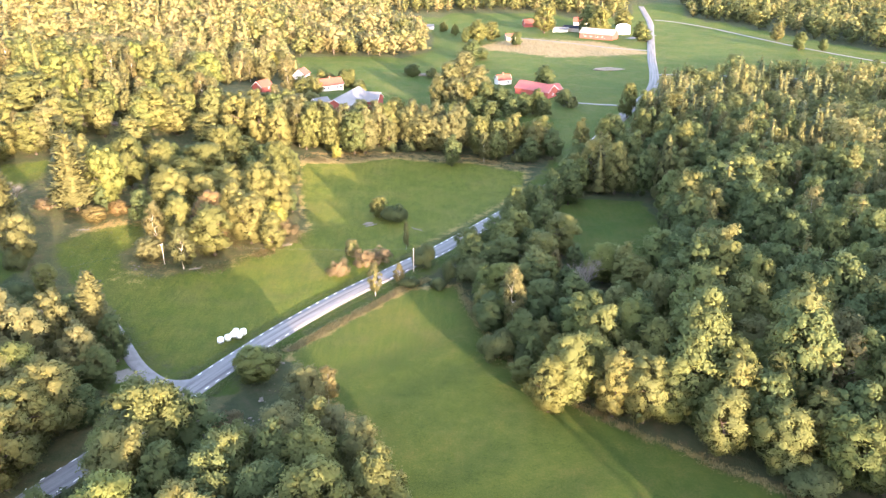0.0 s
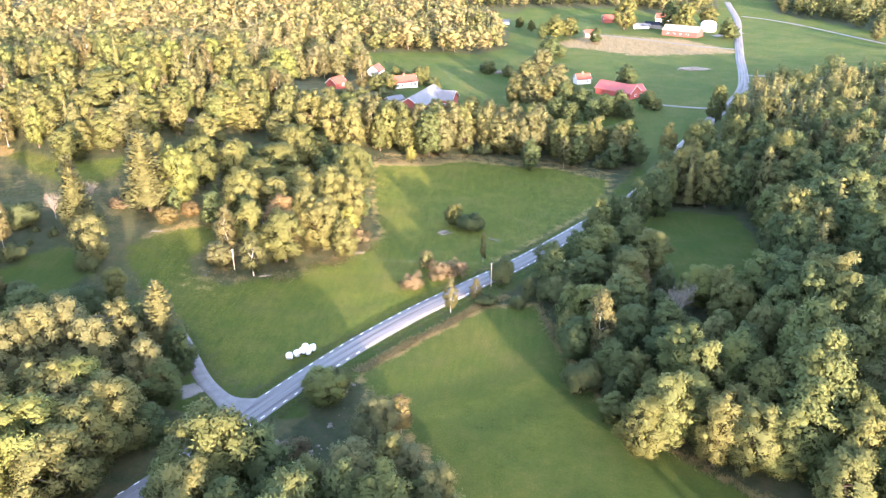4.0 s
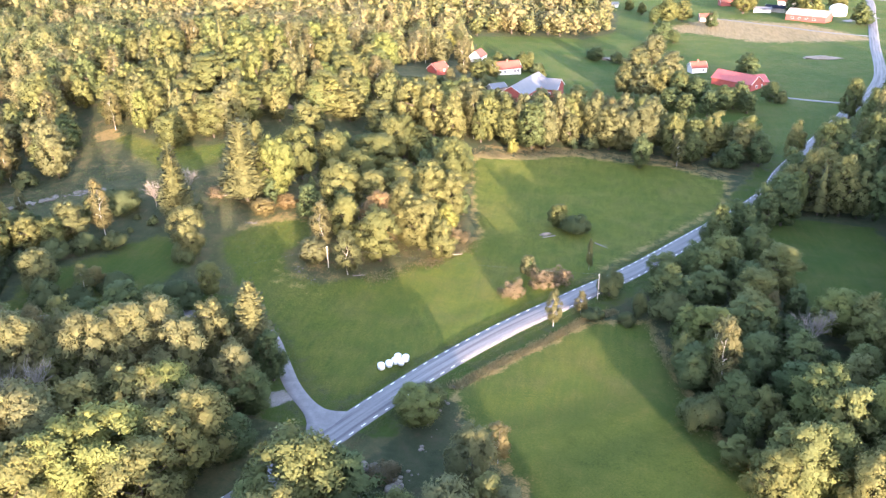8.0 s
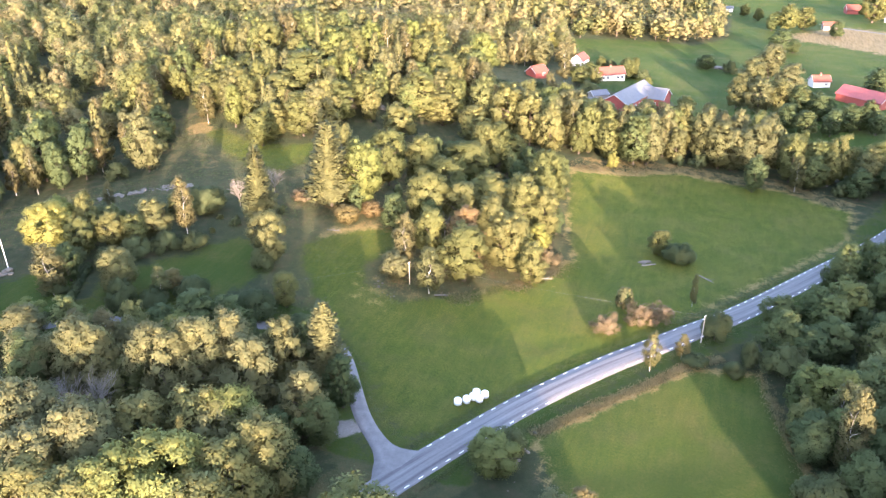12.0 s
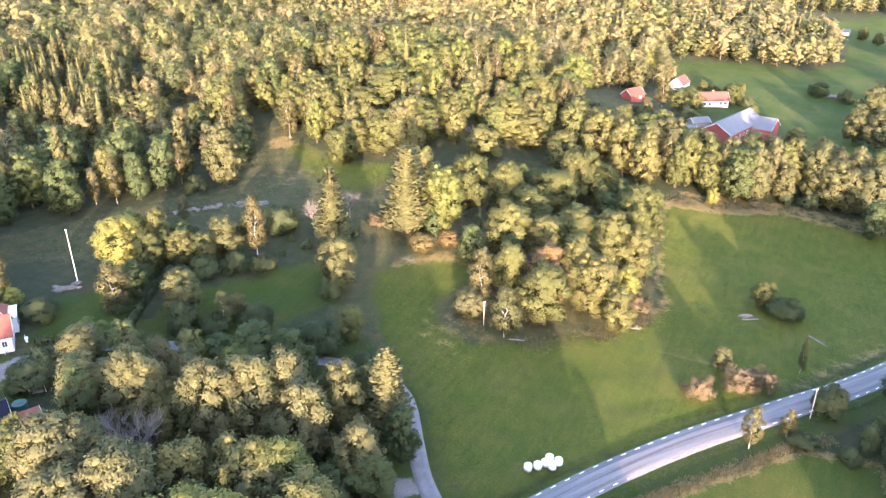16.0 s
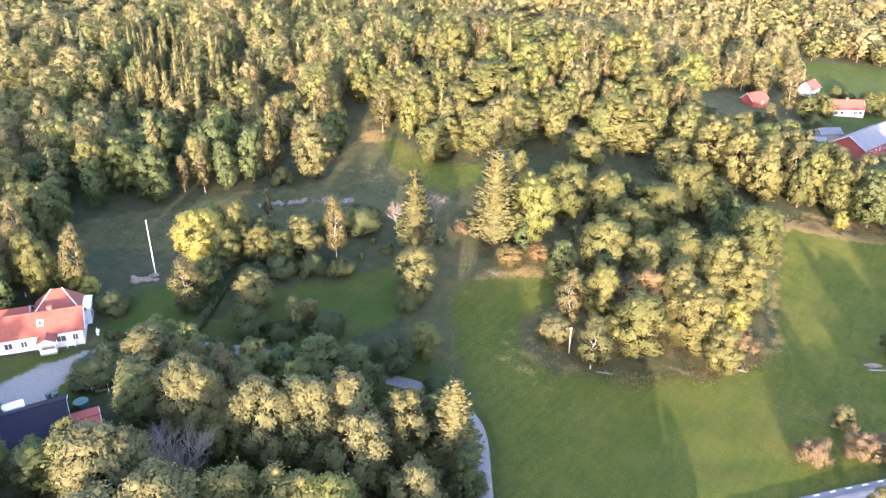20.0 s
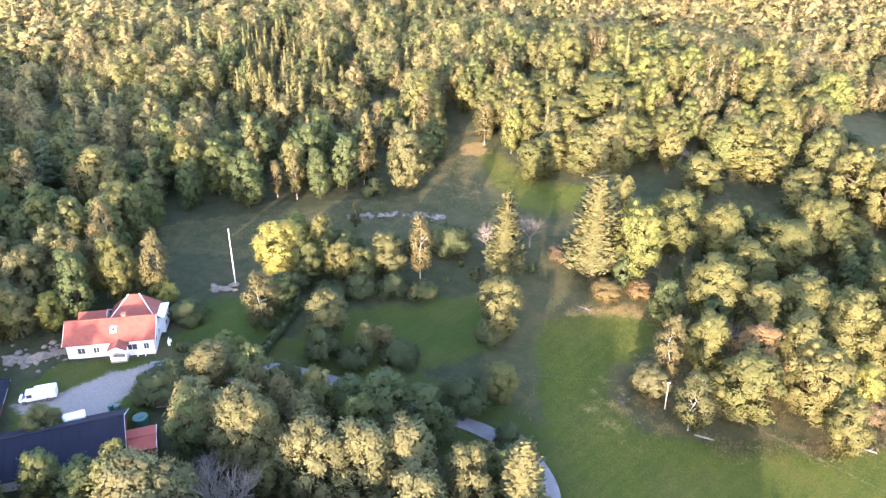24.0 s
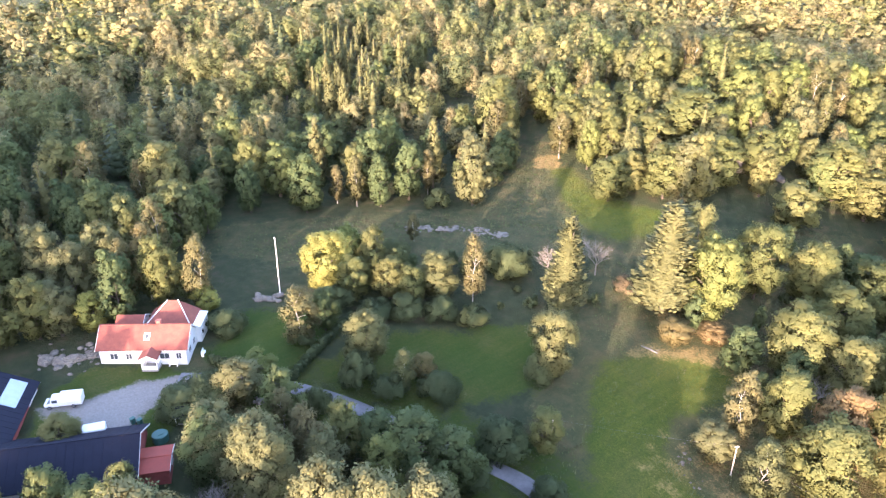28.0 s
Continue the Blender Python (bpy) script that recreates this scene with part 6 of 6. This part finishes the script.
def stones(name, label, line, n, spread, size, seed, flat=0.45):
    """Broken outcrop: many half-sunk stones along a line."""
    rng = random.Random(seed)
    pts = spline(line, 0.5)
    verts, faces, base = [], [], 0
    iv, jf = ICO[2]
    for i in range(n):
        p = rng.choice(pts)
        x, y = p.x + rng.gauss(0, spread), p.y + rng.gauss(0, spread)
        s = size * rng.uniform(0.35, 1.3)
        shape = np.array([s * rng.uniform(0.7, 1.5), s * rng.uniform(0.6, 1.2), s * flat])
        wob = np.array([1 + 0.35 * noise.noise(Vector(v) * 1.7 + Vector((i, seed, 0))) for v in iv])[:, None]
        a = rng.uniform(0, 6.28)
        rot = np.array([[math.cos(a), -math.sin(a), 0], [math.sin(a), math.cos(a), 0], [0, 0, 1]])
        verts.append((iv * wob * shape) @ rot.T + (x, y, gz(x, y) + s * 0.05))
        faces.append(jf + base)
        base += len(iv)
    return tagged(new(name, array_mesh(name, np.concatenate(verts), np.concatenate(faces), STONE)), label, "rocks", kind="stuff")


stones("outcrop", "broken grey rock outcrop in the glade grass", [(-162, 178.5), (-156, 186), (-148.5, 191.5), (-144, 193)], 90, 0.9, 0.6, 1, 0.28)
stones("outcrop", "grey rock outcrop below the flagpole", [(-154.6, 134.8), (-151.2, 139.4)], 30, 0.5, 0.7, 2)
stones("outcrop", "bare rock beside the house yard", [(-157, 96), (-153, 101), (-152.4, 105)], 60, 1.9, 0.6, 3, 0.6)
stones("outcrop", "scattered stones in weeds near the pole", [(-80, 172), (-77, 170), (-74, 168)], 18, 1.2, 0.3, 4, 0.3)
stones("outcrop", "pale rock ledges on the wooded hill", [(-146, 247), (-138, 253), (-128, 262), (-124, 270)], 60, 2.0, 1.8, 5, 0.5)
stones("outcrop", "stones along the lane edge", [(-126, 121.5), (-123.5, 124.5)], 16, 0.5, 0.5, 6)
stones("outcrop", "loose stones near the roadside grove", [(-44, 111), (-36, 108), (-33, 138.6)], 24, 0.8, 0.4, 7)
for x, y, a, b in ((103.5, 476, 9.0, 4.0), (-11.6, 455, 5.0, 2.5)):
    rock("stone_heap", "low heap of cleared field stones", (x, y), (a, b, 0.9), 40 + x, 10)


def hedge(points, wide, high, label):
    """A clipped hedge: a leafy box along a line."""
    rng = np.random.default_rng(77)
    line = spline(points, 1.0)
    c = np.array([(p.x + rng.uniform(-0.15, 0.15), p.y + rng.uniform(-0.15, 0.15), gz(p.x, p.y) + z, wide) for p in line for z in (0.45 * high, 0.85 * high)])
    iv, jf = ICO[2]
    cores = [(iv * (r * 0.8) + (x, y, z), jf, iv) for x, y, z, r in c]
    v, f, n = joined([leafage(rng, c, 7000, 0.24, 13, 0.0, 0.16)] + cores)
    return tagged(new("hedge", array_mesh("hedge", v, f, LEAVES["U"], normals=n)), label, "hedge")


hedge([(-138.5, 119.8), (-132.5, 124.0), (-127.2, 129.0)], 0.75, 1.3, "clipped dark green hedge along the lane")
hedge([(-127.2, 129.0), (-131.9, 137.1), (-136.4, 146.0)], 0.75, 1.3, "clipped dark green hedge between two lawns")


def log(at, length, girth, turn, label):
    rng = random.Random(int(at[1]))
    bm = tube(bmesh.new(), [(-length / 2, 0, girth), (0, rng.uniform(-0.2, 0.2), girth * 1.3), (length / 2, 0, girth)], [girth, girth * 0.9, girth * 0.6], 8)
    for i in range(5):
        x = rng.uniform(-length / 2, length / 2)
        a = rng.uniform(0, 3.1)
        tube(bm, [(x, 0, girth), (x + 0.6, math.cos(a) * 1.1, girth + math.sin(a) * 0.8)], [girth * 0.35, 0.02], 5)
    o = mesh_object("fallen_log", bm, GREY_WOOD)
    o.matrix_world = pose(*at, gz(*at), 0, 0, turn)
    tagged(o, label, "log", "fallen timber")


log((-110.0, 197.6), 3.6, 0.28, 40, "pale fallen log in rough grass")
log((-97.0, 185.6), 3.4, 0.16, 10, "grey fallen branches at the meadow edge")
log((-21.5, 207.4), 4.0, 0.2, 35, "grey fallen log beside the field bush")
log((-7.6, 205.4), 4.6, 0.15, -40, "thin fallen trunk on the meadow")
log((-63.5, 172.5), 3.0, 0.18, 20, "broken pale branch under the copse")
log((-44.0, 189.0), 4.4, 0.15, 15, "bleached fallen branches at the copse edge")


def garden_table(at, turn):
    t = empty("garden_table", pose(*at, gz(*at), 0, 0, turn))
    tagged(t, "weathered wooden picnic table beside the house rocks", "table")
    one_box("tabletop", (1.8, 0.8, 0.06), (0, 0, 0.75), PLANK_GREY, t, bevel=0.01)
    for y in (-0.75, 0.75):
        one_box("bench", (1.8, 0.28, 0.05), (0, y, 0.45), PLANK_GREY, t, bevel=0.01)
    for x in (-0.65, 0.65):
        for s in (-1, 1):
            one_box("leg", (0.08, 0.08, 0.95), (x, s * 0.38, 0.38), PLANK_GREY, t, turn=(s * 32, 0, 0))


garden_table((-155.0, 106.6), 30)


def garden_bench(at, turn):
    t = empty("garden_bench", pose(*at, gz(*at), 0, 0, turn))
    tagged(t, "white painted garden bench beside the house wall", "bench")
    one_box("seat", (1.5, 0.45, 0.06), (0, 0, 0.45), WHITE_PAINT, t)
    one_box("backrest", (1.5, 0.06, 0.45), (0, 0.22, 0.75), WHITE_PAINT, t)
    for x in (-0.65, 0.65):
        one_box("leg", (0.08, 0.42, 0.45), (x, 0, 0.22), WHITE_PAINT, t)


garden_bench((-141.7, 114.0), HOUSE_TURN), garden_bench((-141.9, 119.4), HOUSE_TURN + 90)


def lean_shelter(at, turn):
    s = empty("wood_shelter", pose(*at, gz(*at), 0, 0, turn))
    tagged(s, "small shelter with a blue sheet roof and firewood", "shelter")
    for x in (-1.2, 1.2):
        for y, h in ((-0.8, 1.8), (0.8, 2.2)):
            one_box("post", (0.12, 0.12, h), (x, y, h / 2), WHITE_PAINT, s)
    one_box("roof", (3.0, 2.3, 0.08), (0, 0, 2.08), DARK_SHEET, s, turn=(14, 0, 0))
    rng = random.Random(3)
    for i in range(14):
        one_box("firewood", (1.9, 0.2, 0.2), (rng.uniform(-0.1, 0.1), -0.5 + 0.24 * (i % 5), 0.12 + 0.21 * (i // 5)), PLANK_GREY, s, turn=(rng.uniform(-20, 20), 0, rng.uniform(-4, 4)), bevel=0.03)


lean_shelter((-127.2, 110.4), 60)

# ---- the hamlet and the farms beyond ----
house("far_barn", "long red barn with a pale grey sheet roof", "barn", (-45.8, 354.5), 74, 30, 12, 3.6, 3.6, RED_BOARD, GREY_SHEET, ribs=2.0,
      windows=[("f", x, 1.2, 1.2, 1.0) for x in (-10, -6.5, -3, 0.5)])
house("far_barn_wing", "red barn wing with a pale grey sheet roof", "barn", (-37.5, 362.5), -12, 14, 11, 3.6, 3.4, RED_BOARD, GREY_SHEET, ribs=2.0, windows=[("f", x, 1.2, 1.1, 1.0) for x in (-3.5, 0, 3.5)])
house("outbuilding", "low grey-roofed outbuilding near the barn", "outbuilding", (-58.5, 354), 40, 7, 5, 2.3, 1.4, PLANK_GREY, GREY_SHEET)
house("outbuilding", "flat grey shed beside the farm trees", "outbuilding", (-62, 339), 20, 9, 5, 2.0, 0.8, PLANK_GREY, GREY_SHEET)
house("cottage", "white cottage with a red tiled roof", "house", (-60.0, 396.0), 33, 12.5, 7.0, 2.9, 2.8, WHITE_BOARD, RED_TILE, windows=[("f", x, 0.9, 1.1, 1.2) for x in (-4.6, -2.4, 2.8, 4.8)] + [("r", 0, 0.9, 1.1, 1.2)], doors=[("f", 0.4, 1.0, 2.0, WHITE_BOARD)], chimneys=[(0, 0, 0.7, 0.8)])
house("cottage", "small red cottage among trees", "house", (-89.8, 372.0), 60, 8, 6.0, 2.6, 2.4, RED_BOARD, RED_TILE, windows=[("r", 0, 0.9, 1.1, 1.1), ("f", 1.5, 0.9, 1.1, 1.1)])
house("cottage", "white gabled cottage behind trees", "house", (-78.0, 415.0), 80, 9, 6.5, 3.0, 2.8, WHITE_BOARD, RED_TILE, windows=[("f", 1.5, 0.9, 1.1, 1.1)])
house("red_barn", "red barn with a bright red sheet roof", "barn", (50.5, 403.5), -40, 21, 10, 3.2, 3.2, RED_BOARD, RED_SHEET, ribs=2.0, windows=[("r", 0, 1.0, 1.4, 1.2)])
house("red_barn_wing", "red barn wing with a red sheet roof", "barn", (58.5, 403.0), 28, 9, 8, 3.0, 2.6, RED_BOARD, RED_SHEET, windows=[("f", 1, 1.0, 1.2, 1.0)])
house("white_house", "white house with a dark red roof behind the barn", "house", (34.5, 432.0), 20, 8, 6, 2.8, 2.4, WHITE_BOARD, RED_TILE, windows=[("r", 0, 1.0, 1.0, 1.1), ("f", 2, 1.0, 1.0, 1.1)], chimneys=[(0, 0, 0.7, 1.0)])
house("dairy_barn", "long red dairy barn with a greyish roof", "barn", (123.5, 609.0), -32, 27, 13, 4.0, 3.2, RED_SHEET, PLANK_GREY, windows=[("f", x, 1.4, 1.6, 1.0) for x in (-9, -4, 1, 6)])
house("farm_house", "pale farmhouse with a reddish roof", "house", (122.0, 672.0), -15, 16, 9, 4.0, 3.5, WHITE_BOARD, RED_TILE, windows=[("f", x, 1.2, 1.1, 1.2) for x in (-5, -2, 2, 5)])
house("farm_shed", "grey machine shed on the far farm", "shed", (108.0, 647.0), -25, 14, 7, 3.0, 1.6, PLANK_GREY, DARK_SHEET)
house("farm_shed", "small red shed on the far farm", "shed", (86.5, 655.0), 0, 7, 5, 3.0, 1.6, RED_SHEET, RED_SHEET)
house("farm_shed", "pale shed with a grey roof on the far farm", "shed", (98.0, 643.0), -10, 12, 5, 2.6, 1.2, WHITE_BOARD, GREY_SHEET)
house("farm_shed", "red-roofed shed among far trees", "shed", (54.0, 600.0), 10, 10, 6, 2.8, 2.0, PLANK_GREY, RED_TILE)
house("farm_house", "reddish house at the far farm", "house", (77.0, 673.0), 10, 14, 8, 3.0, 3.0, RED_BOARD, RED_TILE)
house("hill_house", "white house with a dark roof by the wood", "house", (-27.5, 662.0), 20, 13, 8, 4.0, 3.4, WHITE_BOARD, RED_TILE, windows=[("f", x, 1.2, 1.1, 1.2) for x in (-4, 0, 4)])
house("hill_shed", "small white shed near the wood", "shed", (-12.0, 656.0), 10, 8, 5, 2.4, 1.4, WHITE_BOARD, GREY_SHEET)


def silo(at):
    bm = bmesh.new()
    bmesh.ops.create_cone(bm, cap_ends=True, segments=32, radius1=6, radius2=6, depth=5, matrix=pose(0, 0, 2.5))
    s = mesh_object("silage_tank", bm, WHITE_PAINT)
    s.matrix_world = pose(*at, gz(*at))
    tagged(s, "round white tank beside the far dairy barn", "tank")
    bm = bmesh.new()
    bmesh.ops.create_uvsphere(bm, u_segments=28, v_segments=14, radius=6)
    bmesh.ops.delete(bm, geom=[v for v in bm.verts if v.co.z < -0.01], context="VERTS")
    for v in bm.verts:
        v.co.z = v.co.z * 0.5 + 5.0
    part("dome", bm, WHITE_PAINT, s)


silo((148.0, 634.0))


# ---- grass in tufts ----
def tufts(name, label, samples, height, material, seed):
    """Clumps of upright blades at places in plan."""
    rng = np.random.default_rng(seed)
    p = np.array(samples)
    n, k = len(p), 5
    a = rng.uniform(0, 6.283, (n, k))
    lean = rng.uniform(0.1, 0.55, (n, k))
    h = height * rng.uniform(0.5, 1.2, (n, k))
    bx, by = p[:, None, 0] + rng.normal(size=(n, k)) * 0.22, p[:, None, 1] + rng.normal(size=(n, k)) * 0.22
    bz = ground_z(bx, by) - 0.05
    w = height * 0.16
    v = np.stack([np.stack([bx - np.sin(a) * w, by + np.cos(a) * w, bz], 2), np.stack([bx + np.sin(a) * w, by - np.cos(a) * w, bz], 2),
                  np.stack([bx + np.cos(a) * lean * h, by + np.sin(a) * lean * h, bz + h], 2)], 2).reshape(-1, 3)
    f = np.arange(len(v)).reshape(-1, 3)
    tone = np.repeat(rng.uniform(0, 1, n), k * 3)
    up = np.tile((0.0, 0.0, 1.0), (len(v), 1)) + rng.normal(size=(len(v), 3)) * 0.7
    return tagged(new(name, array_mesh(name, v, f, material, tone, normals=up / np.linalg.norm(up, axis=1)[:, None])), label, "grass", kind="stuff")


DRY_GRASS = foliage("dry_grass", [(0.34, 0.26, 0.10), (0.27, 0.22, 0.08), (0.15, 0.15, 0.05)], toned=True, through_light=0.3)
GREEN_GRASS = foliage("rough_grass", [(0.07, 0.12, 0.028), (0.11, 0.145, 0.035), (0.17, 0.16, 0.06)], toned=True, through_light=0.3)
grass_rng = np.random.default_rng(9)


def along(points, n, spread, side=0.0):
    line = spline(points, 0.5)
    out = []
    for i in grass_rng.integers(0, len(line) - 1, n):
        d = (line[i + 1] - line[i]).normalized()
        s = side + grass_rng.normal() * spread
        out.append((line[i].x + d.y * s, line[i].y - d.x * s))
    return out


def over(poly, n):
    xs, ys = [p[0] for p in poly], [p[1] for p in poly]
    px, py = grass_rng.uniform(min(xs), max(xs), n * 3), grass_rng.uniform(min(ys), max(ys), n * 3)
    ok = edge_distance(px, py, poly) > 0.3
    return list(zip(px[ok][:n], py[ok][:n]))




tufts("verge_grass", "tall dry golden grass along the field edges", along([(-33, 135.5), (-24, 147), (-16, 156.5), (-9, 165.5), (-3, 170)], 2600, 0.6)
      + along(LOW_FIELD[2:8], 1800, 0.7) + along([(-62, 171), (-47, 185.5), (-39.5, 200.5)], 1300, 1.2) + along([(-53, 268), (-38, 271), (-19, 286), (12, 284), (31, 272)], 1600, 1.8), 0.42, DRY_GRASS, 31)
tufts("roadside_grass", "green grass along the road banks", along(ROAD_LINE[3:12], 2600, 0.5, 4.3) + along(ROAD_LINE[5:12], 2200, 0.5, -4.3) + along(LANE_LINE[2:], 1400, 0.4, 2.4) + along(LANE_LINE[3:], 1400, 0.4, -2.4), 0.2, GREEN_GRASS, 32)
tufts("rough_grass", "rough tussocky grass and weeds on the glade and slopes", over(GLADE, 2600) + over(ROUGH, 2600), 0.45, GREEN_GRASS, 33)
